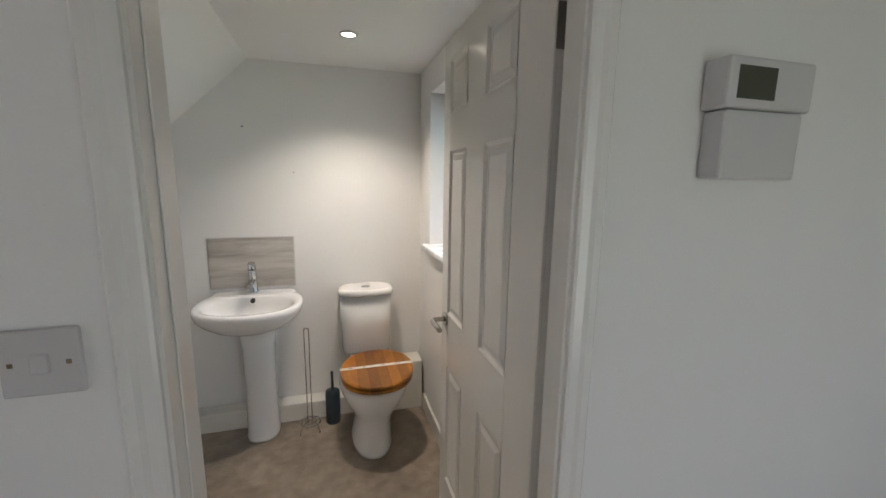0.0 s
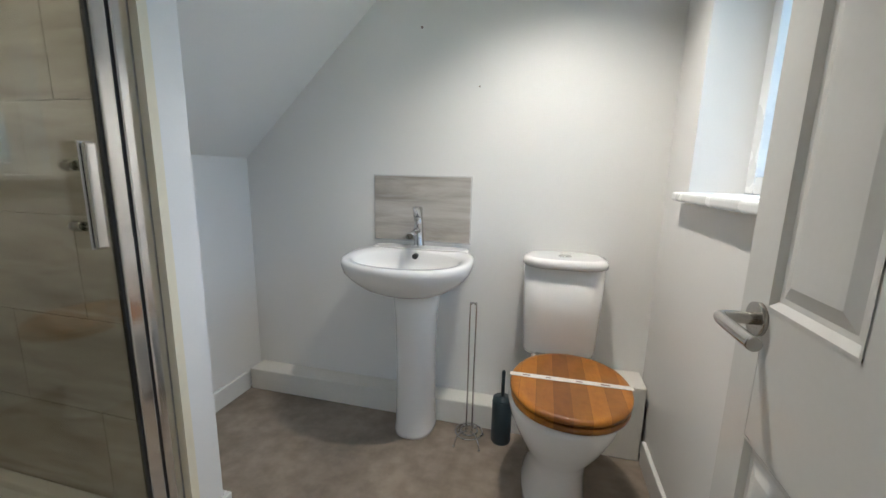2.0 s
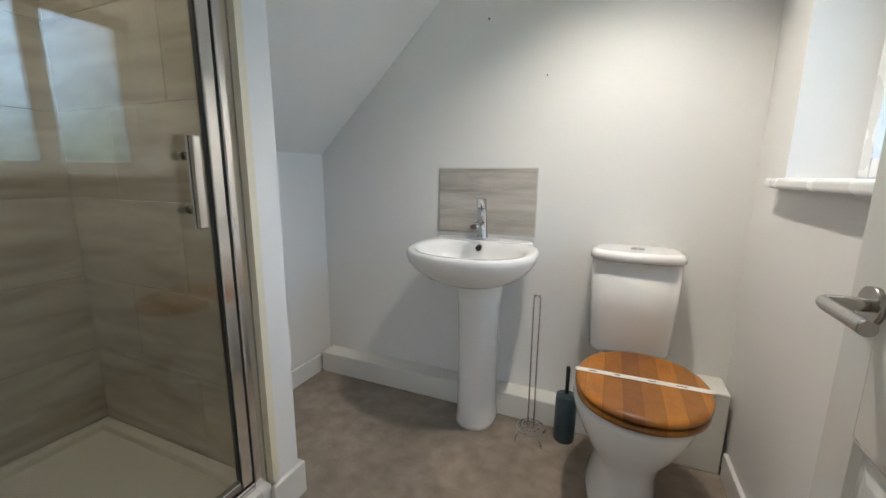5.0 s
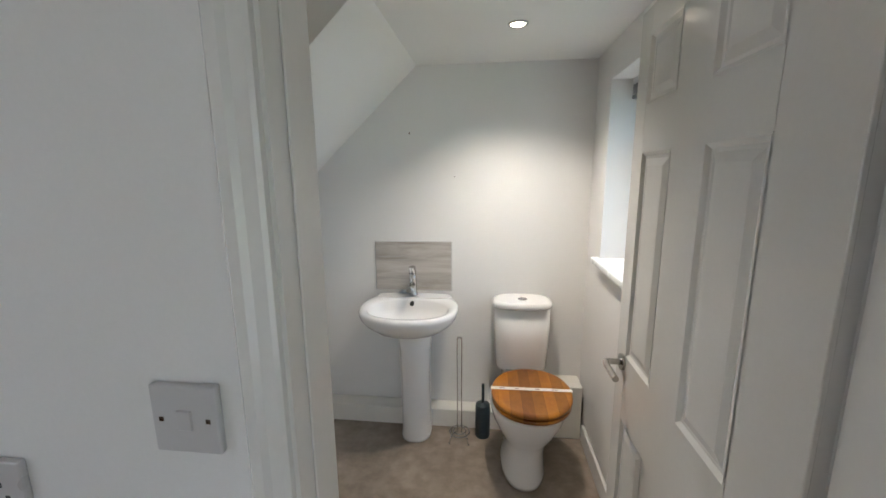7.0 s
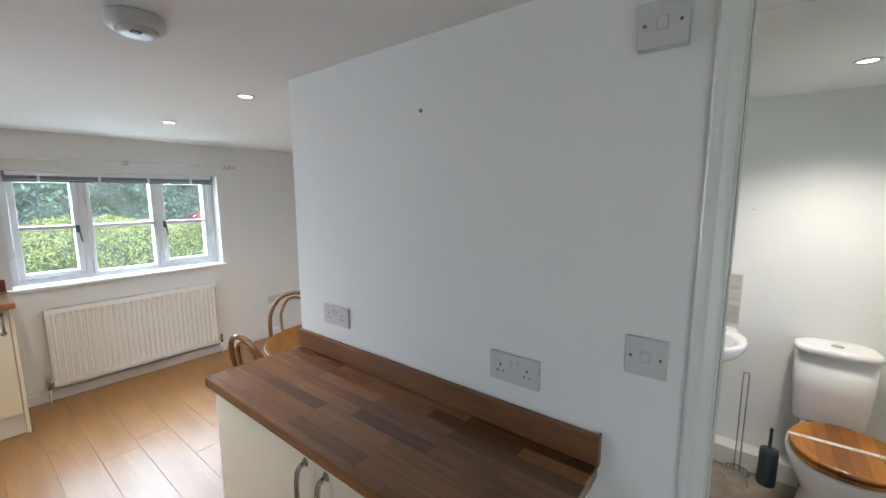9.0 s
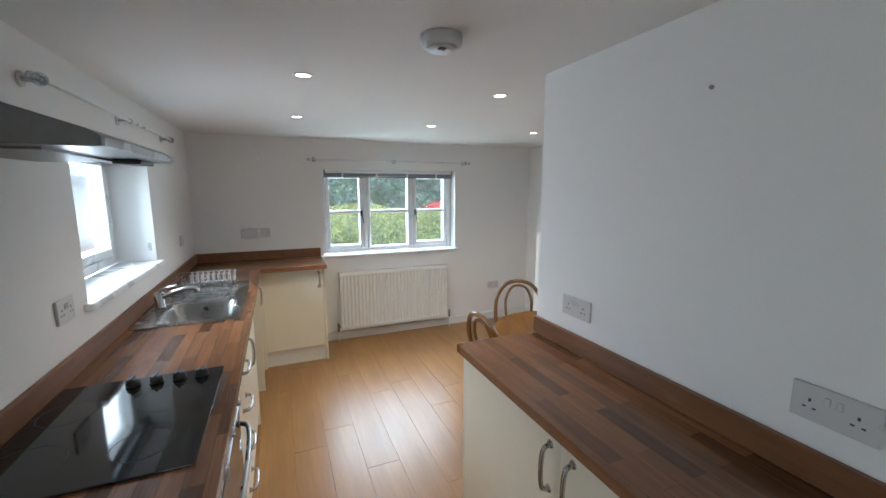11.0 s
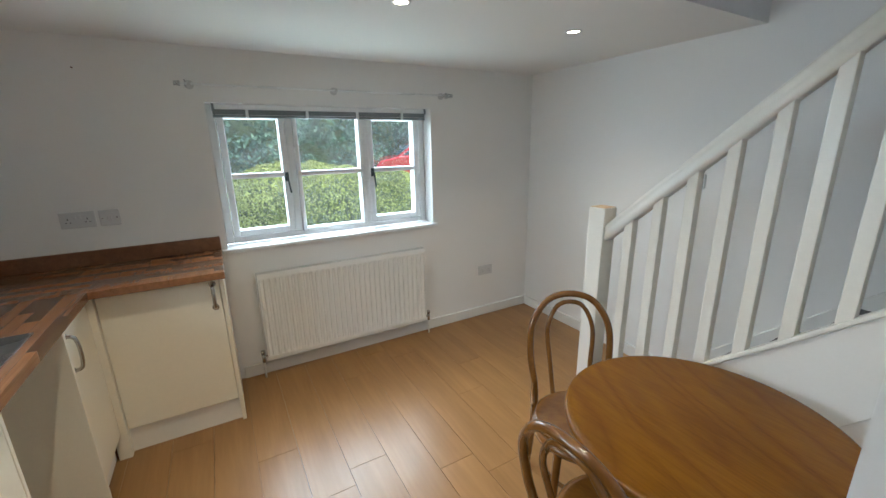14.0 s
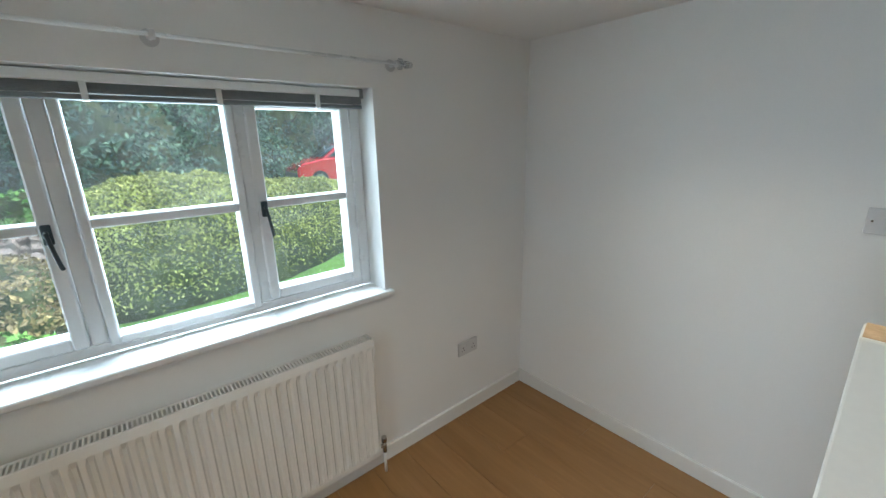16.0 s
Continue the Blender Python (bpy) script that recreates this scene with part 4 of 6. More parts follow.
solid("upstand", box(WX, WX + 0.018, SY + 0.0, 0.045, WT + 0.001, 1.008, 0.003), M_WTZ, "brown wood-effect upstand on the window wall", "upstand")
# counter on the partition
CX0, CX1, CYF = -1.580, -0.245, 0.357
prof = [(CX0, PY - 0.001), (CX0, CYF)] + [(CX1 - 0.05 + 0.05 * math.sin(a), CYF + 0.05 - 0.05 * math.cos(a)) for a in [math.pi / 2 * k / 6 for k in range(7)]] + [(CX1, PY - 0.001)]
solid("worktop", prism(prof, "z", WTB, WT, 0.003), M_WTX, "brown butcher-block-effect counter along the partition", "worktop")
solid("upstand", box(CX0 + 0.004, CX1, PY - 0.02, PY, WT + 0.001, 1.005, 0.003), M_WTZ, "brown wood-effect upstand along the partition", "upstand")
solid("upstand_end", box(CX1 + 0.0005, CX1 + 0.006, PY - 0.026, PY - 0.001, WT + 0.001, 1.012, 0.002), M_WTZ, "brown laminate end piece closing the upstand", "end piece")
unit_x("base_cupboard", -1.555, -0.265, 0.385, PY - 0.005, "cream two-door cupboard under the partition counter", [(-1.553, -0.91, 0.145, WTB - 0.004, ("v", -0.96)), (-0.91, -0.267, 0.145, WTB - 0.004, ("v", -0.86))], s=-1)
solid("end_panel", box(-1.575, -1.557, 0.388, PY - 0.003, 0, WTB - 0.001, 0.002), M_CREAM, "cream end panel of the partition counter", "panel")


def sink():
    k = thing("sink", ((SKX0 + SKX1) / 2, (SKY0 + SKY1) / 2, WT), "stainless steel sink with a single bowl and drainer", "sink")
    x0, x1, y0, y1 = bw0
    z = WT + 0.006
    rim = grid_slab((SKX0, x0 - 0.006, x1 + 0.006, SKX1), (SKY0, y0 - 0.006, y1 + 0.006, SKY1), {(1, 1)}, WT + 0.001, z)
    for i in range(9):
        yy = y0 + 0.03 + i * (y1 - y0 - 0.06) / 8
        part("drainer_rib", box(SKX0 + 0.07, x0 - 0.07, yy - 0.006, yy + 0.006, z - 0.001, z + 0.003, 0.0015), M_STEEL, k)
    part("drainer", rim, M_STEEL, k)
    cx, cy, rx, ry = (x0 + x1) / 2, (y0 + y1) / 2, (x1 - x0) / 2, (y1 - y0) / 2
    rings = [oval(cx, cy, zz, rx + d_, ry + d_, 48, p_) for d_, zz, p_ in ((0.02, z, 9), (0.006, z - 0.001, 8), (-0.004, z - 0.01, 7), (-0.016, z - 0.12, 6), (-0.03, z - 0.145, 5), (-0.07, z - 0.155, 4), (-0.13, z - 0.157, 3))]
    part("bowl", loft(rings, top=False), M_STEEL, k)
    part("plug_hole", lathe(cx, cy, [(0.04, z - 0.156), (0.04, z - 0.152), (0.03, z - 0.151), (0.012, z - 0.154)], 24), M_CHROME, k)
    part("overflow", cyl((cx - rx + 0.012, cy, z - 0.04), (cx - rx + 0.022, cy, z - 0.04), 0.011), M_BLACK, k)
    part("drain_cap", lathe(x0 - 0.055, SKY1 - 0.09, [(0.026, z), (0.026, z + 0.004), (0.018, z + 0.005)], 20), M_CHROME, k)
    tx, ty = x0 + 0.06, SKY0 + 0.045
    tp = thing("kitchen_tap", (tx, ty, z), "chrome lever mixer tap at the sink", "tap")
    part("body", lathe(tx, ty, [(0.028, z), (0.028, z + 0.008), (0.0245, z + 0.012), (0.0245, z + 0.085), (0.020, z + 0.092)]), M_CHROME, tp)
    part("spout", tube(smooth_pts([(tx, ty, z + 0.055), (tx + 0.01, ty + 0.07, z + 0.085), (tx + 0.02, ty + 0.15, z + 0.105), (tx + 0.022, ty + 0.185, z + 0.10), (tx + 0.022, ty + 0.19, z + 0.08)]), 0.0155, 14), M_CHROME, tp)
    part("lever", tube(smooth_pts([(tx, ty, z + 0.09), (tx + 0.01, ty + 0.03, z + 0.115), (tx + 0.03, ty + 0.09, z + 0.125)]), 0.007, 10), M_CHROME, tp)


sink()


def dish_rack():
    """Clear plastic dish rack lying on the drainer."""
    z = WT + 0.011
    x0, x1, y0, y1 = -3.24, -2.86, -0.985, -0.64
    r = thing("dish_rack", ((x0 + x1) / 2, (y0 + y1) / 2, z), "clear plastic dish rack standing on the drainer", "dish rack")
    lo = [(x0 + 0.02, y0 + 0.02, z + 0.006), (x1 - 0.02, y0 + 0.02, z + 0.006), (x1 - 0.02, y1 - 0.02, z + 0.006), (x0 + 0.02, y1 - 0.02, z + 0.006)]
    hi = [(x0, y0, z + 0.085), (x1, y0, z + 0.085), (x1, y1, z + 0.085), (x0, y1, z + 0.085)]
    part("top_rim", tube(hi, 0.005, 8, True), M_CLEAR, r)
    part("base_rim", tube(lo, 0.005, 8, True), M_CLEAR, r)
    for a, b in zip(lo, hi):
        part("corner_bar", tube([a, b], 0.005, 8), M_CLEAR, r)
    for j, xx in enumerate((x0 + 0.08, x0 + 0.19, x0 + 0.30)):
        part("cross_bar", tube([(xx, y0 + 0.02, z + 0.006), (xx, y1 - 0.02, z + 0.006)], 0.005, 8), M_CLEAR, r)
        for i in range(10):
            yy = y0 + 0.04 + i * (y1 - y0 - 0.08) / 9
            part("prong", tube(smooth_pts([(xx, yy, z + 0.006), (xx - 0.005, yy, z + 0.04), (xx - 0.02, yy, z + 0.065)], 3), 0.0036, 6), M_CLEAR, r)
    cb = box(x0 - 0.002, x0 + 0.055, y0 + 0.06, y1 - 0.03, z + 0.012, z + 0.018, 0.002)
    for i in range(9):
        yy = y0 + 0.065 + i * 0.033
        box(x0 - 0.003, x0 + 0.001, yy, yy + 0.012, z + 0.018, z + 0.085, 0.001, bm=cb)
        box(x0 + 0.052, x0 + 0.056, yy, yy + 0.012, z + 0.018, z + 0.075, 0.001, bm=cb)
    box(x0 - 0.003, x0 + 0.001, y0 + 0.06, y1 - 0.03, z + 0.083, z + 0.088, 0.001, bm=cb)
    box(x0 + 0.052, x0 + 0.056, y0 + 0.06, y1 - 0.03, z + 0.073, z + 0.078, 0.001, bm=cb)
    part("cutlery_basket", cb, M_PLASTIC, r, "slotted white cutlery basket")


dish_rack()


def hob():
    x0, x1, y0, y1 = -1.712, -1.122, -1.035, -0.56
    h = thing("hob", ((x0 + x1) / 2, (y0 + y1) / 2, WT), "black glass ceramic hob with four knobs", "hob")
    part("glass", box(x0, x1, y0, y1, WT + 0.001, WT + 0.007, 0.0025, 2), M_BLACKGL, h)
    for i in range(4):
        kx, ky = -1.655, -0.625 - i * 0.068
        kb = lathe(kx, ky, [(0.021, WT + 0.007), (0.021, WT + 0.014), (0.017, WT + 0.03), (0.014, WT + 0.032)], 24)
        box(kx - 0.017, kx + 0.017, ky - 0.0045, ky + 0.0045, WT + 0.03, WT + 0.037, 0.002, bm=kb)
        part("control_knob", kb, M_BLACK, h)
    for cx, cy, r in ((-1.52, -0.70, 0.09), (-1.52, -0.95, 0.072), (-1.26, -0.70, 0.072), (-1.26, -0.95, 0.09)):
        ringb = bmesh.new()
        tube([(cx + r * math.cos(a), cy + r * math.sin(a), WT + 0.0071) for a in [2 * math.pi * i / 40 for i in range(40)]], 0.0007, 6, True, ringb)
        part("cooking_zone", ringb, M_GREYPL, h)


hob()


def hood():
    x0, x1, y0, y1, z = -1.722, -1.122, SY + 0.002, -0.665, 1.685
    h = thing("cooker_hood", ((x0 + x1) / 2, (y0 + y1) / 2, z), "slim steel cooker hood above the hob", "cooker hood")
    part("canopy", prism([(y0, z), (y1, z), (y1, z + 0.022), (y1 - 0.02, z + 0.035), (y0, z + 0.16)], "x", x0, x1, 0.003), M_HOOD, h)
    part("filter", box(x0 + 0.06, x1 - 0.06, y0 + 0.06, y1 - 0.12, z - 0.006, z - 0.001), M_HINGE, h, "dark steel mesh filter")
    part("lamp_cover", box(x0 + 0.05, x0 + 0.19, y1 - 0.11, y1 - 0.04, z - 0.014, z - 0.001, 0.003), M_BLACK, h, "dark lamp cover")
    part("front_strip", box(x0 + 0.002, x1 - 0.002, y1, y1 + 0.006, z + 0.002, z + 0.02), M_STEEL, h)


hood()


# ---- table and chairs ----
def round_table(cx, cy, r, z):
    t = thing("round_table", (cx, cy, 0), "round polished dark-oak pedestal table", "table")
    part("tabletop", lathe(cx, cy, [(r - 0.05, z - 0.034), (r - 0.012, z - 0.034), (r - 0.004, z - 0.030), (r - 0.006, z - 0.024), (r - 0.001, z - 0.020), (r, z - 0.012), (r - 0.004, z - 0.004), (r - 0.010, z - 0.002), (r - 0.016, z - 0.004), (r - 0.022, z)], 72), M_TABLE, t)
    part("apron", lathe(cx, cy, [(r * 0.55, z - 0.09), (r * 0.6, z - 0.034)], 48), M_TABLE, t)
    part("pedestal", lathe(cx, cy, [(0.085, 0.17), (0.09, 0.2), (0.06, 0.24), (0.05, 0.3), (0.062, 0.38), (0.07, 0.44), (0.055, 0.52), (0.045, 0.56), (0.065, 0.6), (0.09, z - 0.09)], 32), M_TABLE, t)
    for i in range(4):
        a = math.radians(45 + 90 * i)
        P = lambda d, zz: (cx + d * math.cos(a), cy + d * math.sin(a), zz)
        part("leg", tube(smooth_pts([P(0.06, 0.22), P(0.14, 0.22), P(0.22, 0.13), P(0.29, 0.045), P(0.335, 0.022)], 5), 0.026, 10, taper=0.8), M_TABLE, t)


round_table(-1.95, 1.2, 0.38, 0.748)


def bentwood_chair():
    """Faces +y; origin at the middle of the seat on the floor."""
    c = thing("bentwood_chair", (0, 0, 0), "brown bentwood dining chair with a hooped back", "chair", "chairs round the table")
    sz_ = 0.455
    part("seat", lathe(0, 0, [(0.165, sz_ - 0.012), (0.185, sz_ - 0.014), (0.186, sz_ + 0.008), (0.178, sz_ + 0.014), (0.165, sz_ + 0.010), (0.05, sz_ + 0.006)], 40), M_BENT, c)
    part("seat_ring", lathe(0, 0, [(0.17, sz_ - 0.045), (0.193, sz_ - 0.043), (0.196, sz_ - 0.03), (0.192, sz_ - 0.013), (0.17, sz_ - 0.013)], 40), M_BENT, c)
    hoop = smooth_pts([(-0.155, -0.27, 0.0), (-0.150, -0.215, 0.25), (-0.15, -0.19, 0.46), (-0.172, -0.215, 0.62), (-0.165, -0.245, 0.76), (-0.10, -0.27, 0.862), (0, -0.278, 0.892), (0.10, -0.27, 0.862), (0.165, -0.245, 0.76), (0.172, -0.215, 0.62), (0.15, -0.19, 0.46), (0.150, -0.215, 0.25), (0.155, -0.27, 0.0)], 7)
    part("back_hoop", tube(hoop, 0.0145, 10), M_BENT, c)
    inner = smooth_pts([(-0.075, -0.175, 0.46), (-0.088, -0.205, 0.60), (-0.098, -0.24, 0.74), (-0.06, -0.262, 0.835), (0, -0.268, 0.858), (0.06, -0.262, 0.835), (0.098, -0.24, 0.74), (0.088, -0.205, 0.60), (0.075, -0.175, 0.46)], 7)
    part("inner_hoop", tube(inner, 0.010, 10), M_BENT, c)
    for s_ in (-1, 1):
        part("leg", tube(smooth_pts([(s_ * 0.12, 0.125, sz_ - 0.03), (s_ * 0.135, 0.15, 0.25), (s_ * 0.15, 0.20, 0.0)], 5), 0.0165, 10, taper=0.75), M_BENT, c)
        part("brace", tube(smooth_pts([(s_ * 0.152, -0.20, 0.52), (s_ * 0.168, -0.16, 0.47), (s_ * 0.175, -0.10, 0.445)], 4), 0.009, 8), M_BENT, c)
    ring = [(0.135 * math.cos(a), 0.13 * math.sin(a) - 0.01, 0.22) for a in [2 * math.pi * i / 32 for i in range(32)]]
    part("stretcher_ring", tube(ring, 0.009, 8, True), M_BENT, c)
    return c


ch = bentwood_chair()
ch.matrix_basis = pose(-2.375, 1.215, 0, 0, 0, -122)
copy_thing(ch, pose(-2.0, 0.955, 0, 0, 0, 4))


# ---- bathroom ----
def door():
    xf, y0, y1, z0, z1, t = 0.644, 0.884, 1.643, 0.012, 1.972, 0.038
    d = struct("door_1", box(xf + 0.009, xf + t - 0.009, y0 + 0.002, y1 - 0.002, z0 + 0.002, z1 - 0.002), M_GLOSS, "white six-panel door standing open into the bathroom", "door")
    cols = ((1.040, 1.235), (1.385, 1.568))
    rows = ((0.25, 0.76), (0.968, 1.592), (1.712, 1.90))
    for s_, xa, xb in ((-1, xf, xf + 0.009), (1, xf + t - 0.009, xf + t)):
        lf = box(xa, xb, y0, cols[0][0], z0, z1, 0.0015)
        box(xa, xb, cols[1][1], y1, z0, z1, 0.0015, bm=lf)
        box(xa, xb, cols[0][1], cols[1][0], z0, z1, bm=lf)
        zs = [z0] + [v for r in rows for v in r] + [z1]
        for a, b in zip(zs[::2], zs[1::2]):
            for ya, yb in cols:
                box(xa, xb, ya, yb, a, b, bm=lf)
        part("stile_and_rail", lf, M_GLOSS, d)
        for ya, yb in cols:
            for za, zb in rows:
                xo, xi = (xf, xf + 0.009) if s_ < 0 else (xf + t, xf + t - 0.009)
                g = lambda m, x: [(x, ya + m, za + m), (x, yb - m, za + m), (x, yb - m, zb - m), (x, ya + m, zb - m)]
                e = (xi - xo)
                p_ = loft([g(0.0, xo - e * 0.12), g(0.004, xo - e * 0.12), g(0.014, xo + e * 0.75), g(0.022, xo + e * 0.8), g(0.042, xo + e * 0.15), g(0.05, xo + e * 0.12)], cap=False)
                p_.faces.new([v for v in p_.verts][-4:])
                for f_ in p_.faces:
                    f_.smooth = False
                part("panel", p_, M_GLOSS, d)
    hz, hy = 0.945, 1.583
    for s_ in (-1, 1):
        xs = xf if s_ < 0 else xf + t
        h = part("door_handle", cyl((xs, hy, hz), (xs + s_ * 0.008, hy, hz), 0.026, n=28), M_NICKEL, d, "satin nickel lever handle on a round rose")
        part("lever", tube(smooth_pts([(xs + s_ * 0.006, hy, hz), (xs + s_ * 0.045, hy, hz), (xs + s_ * 0.056, hy - 0.012, hz), (xs + s_ * 0.057, hy - 0.06, hz), (xs + s_ * 0.057, hy - 0.115, hz)], 5), 0.0095, 14), M_NICKEL, h)
    for z in (0.22, 1.735):
        hb = box(xf + 0.004, xf + 0.031, y0 - 0.002, y0 - 0.0002, z, z + 0.085)
        cyl((xf + 0.030, y0 - 0.007, z), (xf + 0.030, y0 - 0.007, z + 0.085), 0.006, n=12, bm=hb)
        for q in (0.012, 0.042, 0.072):
            cyl((xf + 0.013, y0 - 0.0032, z + q), (xf + 0.013, y0 - 0.002, z + q), 0.0035, n=10, bm=hb)
        part("hinge", hb, M_HINGE, d, "dull steel butt hinge")


door()

bmb = box(-1.147, 0.545, 2.548, BY - 0.001, 0.0, 0.115, 0.004)
struct("trim_pipe_boxing", bmb, M_SATIN, "low white boxing over the pipes", "pipe boxing")
struct("trim_pipe_box_corner", box(0.55, BX - 0.017, 2.508, BY - 0.001, 0.0, 0.328, 0.004), M_SATIN, "taller white pipe box in the corner", "pipe boxing")


def basin():
    cx, cy = -0.222, 2.44
    b = thing("pedestal_basin", (cx, 2.5, 0), "white china wash basin on a pedestal", "wash basin")
    ym = BY - 0.003
    spec = [(0.085, 0.075, 0.660, 0.0), (0.13, 0.11, 0.672, 0.0), (0.19, 0.155, 0.695, 0.0), (0.245, 0.20, 0.735, 0.0), (0.272, 0.222, 0.775, 0.0), (0.279, 0.228, 0.80, 0.0), (0.280, 0.229, 0.815, 0.0), (0.275, 0.224, 0.823, 0.0), (0.266, 0.216, 0.826, 0.0)]
    tilt = lambda ring: [(x, y, z - 0.010 + (0.0 if z < 0.75 else (y - 2.5) * 0.045)) for x, y, z in ring]
    rings = [tilt(oval(cx, cy, z, rx * 0.985, ry, 56, 2.3, ym)) for rx, ry, z, _ in spec]
    rings += [tilt(oval(cx, cy - 0.03, z, rx, ry, 56, 2.25)) for rx, ry, z in ((0.232, 0.150, 0.823), (0.224, 0.143, 0.812), (0.205, 0.130, 0.775), (0.16, 0.105, 0.735), (0.08, 0.06, 0.716), (0.03, 0.025, 0.712))]
    part("basin", loft(rings), M_WCHINA, b, smooth=True)
    deck = loft([oval(cx, 2.606, z, rx, 0.044, 40, 4, ym) for rx, z in ((0.225, 0.79), (0.225, 0.819), (0.215, 0.823))])
    part("tap_ledge", deck, M_WCHINA, b)
    part("overflow", cyl((cx + 0.0, 2.55, 0.796), (cx, 2.527, 0.792), 0.012, n=20), M_BLACK, b)
    part("waste", lathe(cx, cy - 0.035, [(0.022, 0.713), (0.022, 0.716), (0.008, 0.717)], 20), M_CHROME, b)
    px = -0.2
    part("pedestal", loft([oval(px, 2.50, z, rx, ry, 40, 2.4, 2.60) for z, rx, ry in ((0.0, 0.090, 0.118), (0.015, 0.090, 0.118), (0.05, 0.086, 0.110), (0.3, 0.082, 0.105), (0.55, 0.088, 0.11), (0.665, 0.10, 0.12))]), M_WCHINA, b, smooth=True)
    tp = thing("basin_tap", (cx, 2.59, 0.831), "chrome mixer tap on the wash basin", "tap")
    ty = 2.59
    part("body", loft([oval(cx, ty - d, z, r, r, 24) for r, z, d in ((0.026, 0.831, 0), (0.026, 0.838, 0), (0.022, 0.842, 0), (0.021, 0.93, 0.012), (0.021, 0.968, 0.018))]), M_CHROME, tp)
    part("spout", loft([[(cx + 0.016 * math.cos(a), ty - 0.02 - d, z + 0.012 * math.sin(a)) for a in [2 * math.pi * i / 16 for i in range(16)]] for d, z in ((0.0, 0.905), (0.06, 0.902), (0.11, 0.893))]), M_CHROME, tp)
    part("lever", loft([oval(cx, ty - 0.02 - d, z, rx, ry, 20, 2.5) for d, z, rx, ry in ((0, 0.97, 0.021, 0.022), (0.0, 0.985, 0.02, 0.024), (0.006, 1.002, 0.019, 0.034), (0.01, 1.010, 0.016, 0.03))]), M_CHROME, tp)


basin()
solid("splashback_tile", box(-0.461, -0.001, BY - 0.010, BY - 0.001, 0.846, 1.14, 0.0015), M_TILE, "grey-brown stone-effect splashback tile behind the basin", "tile")
struct("trim_splashback", box(-0.466, 0.004, BY - 0.006, BY - 0.0012, 0.84, 1.145), M_PLASTIC, "white edge strip round the splashback", "edge strip")


def toilet():
    cx = 0.412
    t = thing("toilet", (cx, 2.35, 0), "white close-coupled toilet with a wooden seat", "toilet")
    body = [(0.0, 2.315, 0.116, 0.235), (0.02, 2.315, 0.116, 0.235), (0.06, 2.32, 0.108, 0.225), (0.16, 2.32, 0.108, 0.215), (0.22, 2.30, 0.124, 0.215), (0.28, 2.275, 0.155, 0.228), (0.34, 2.262, 0.180, 0.240), (0.385, 2.258, 0.190, 0.245), (0.405, 2.258, 0.188, 0.243)]
    part("bowl", loft([oval(cx + 0.012 * min(1, z / 0.3), cy, z, rx, ry, 48, 2.2, 2.63) for z, cy, rx, ry in body]), M_WCHINA, t, smooth=True)
    part("shelf", box(cx - 0.11, cx + 0.11, 2.40, 2.64, 0.36, 0.425, 0.02, 3), M_WCHINA, t)
    part("cistern", loft([oval(cx, cy, z, rx, ry, 48, 3.2, 2.65) for z, cy, rx, ry in ((0.425, 2.57, 0.142, 0.085), (0.44, 2.57, 0.146, 0.09), (0.60, 2.565, 0.153, 0.096), (0.798, 2.56, 0.158, 0.102))]), M_WCHINA, t, smooth=False)
    part("cistern_lid", loft([oval(cx, 2.557, z, rx, ry, 48, 3.0, 2.653) for z, rx, ry in ((0.799, 0.158, 0.104), (0.803, 0.166, 0.112), (0.822, 0.166, 0.112), (0.832, 0.158, 0.104), (0.836, 0.14, 0.09))]), M_WCHINA, t)
    fb = lathe(cx, 2.54, [(0.026, 0.836), (0.026, 0.840), (0.022, 0.842), (0.021, 0.8405), (0.002, 0.841)], 28)
    box(cx - 0.0008, cx + 0.0008, 2.518, 2.562, 0.8412, 0.8418, bm=fb)
    part("flush_button", fb, M_CHROME, t, "chrome dual flush button")
    # seat and lid sit a little askew
    sx, sy, ro = 0.442, 2.228, math.radians(-6)
    part("seat", loft([oval(sx, sy, z, rx, ry, 56, 2.15, None, ro) for z, rx, ry in ((0.412, 0.188, 0.218), (0.416, 0.196, 0.226), (0.428, 0.196, 0.226), (0.432, 0.19, 0.22))]), M_SEAT, t, "dark varnished wooden seat")
    part("seat_lid", loft([oval(sx, sy + 0.003, z, rx, ry, 56, 2.15, None, ro) for z, rx, ry in ((0.437, 0.192, 0.222), (0.441, 0.200, 0.229), (0.452, 0.200, 0.229), (0.458, 0.194, 0.223), (0.459, 0.18, 0.21))]), M_SEAT, t, "varnished striped wooden lid")
    for d in (-0.07, 0.07):
        part("seat_hinge", cyl((cx + d - 0.02, 2.452, 0.440), (cx + d + 0.02, 2.452, 0.440), 0.011, n=14), M_CHROME, t)
    band = loft([[(sx - 0.205, 2.246, z), (sx + 0.203, 2.252, z), (sx + 0.203, 2.227, z), (sx - 0.205, 2.221, z)] for z in (0.4595, 0.4608)])
    box(sx - 0.2035, sx - 0.2015, 2.221, 2.246, 0.40, 0.4606, bm=band)
    box(sx + 0.2015, sx + 0.2035, 2.227, 2.252, 0.40, 0.4606, bm=band)
    for f_ in band.faces:
        f_.smooth = False
    pb = solid("paper_band", band, M_PAPER, "white printed paper band round the toilet lid", "paper band")
    for i, (u, w_) in enumerate(((-0.16, 0.025), (-0.08, 0.016), (0.02, 0.022), (0.10, 0.03))):
        yy = 2.2365 + u / 0.408 * 0.006
        part("printed_mark", box(sx + u, sx + u + w_, yy - 0.004, yy + 0.003, 0.4609, 0.4612), M_INK, pb)


toilet()


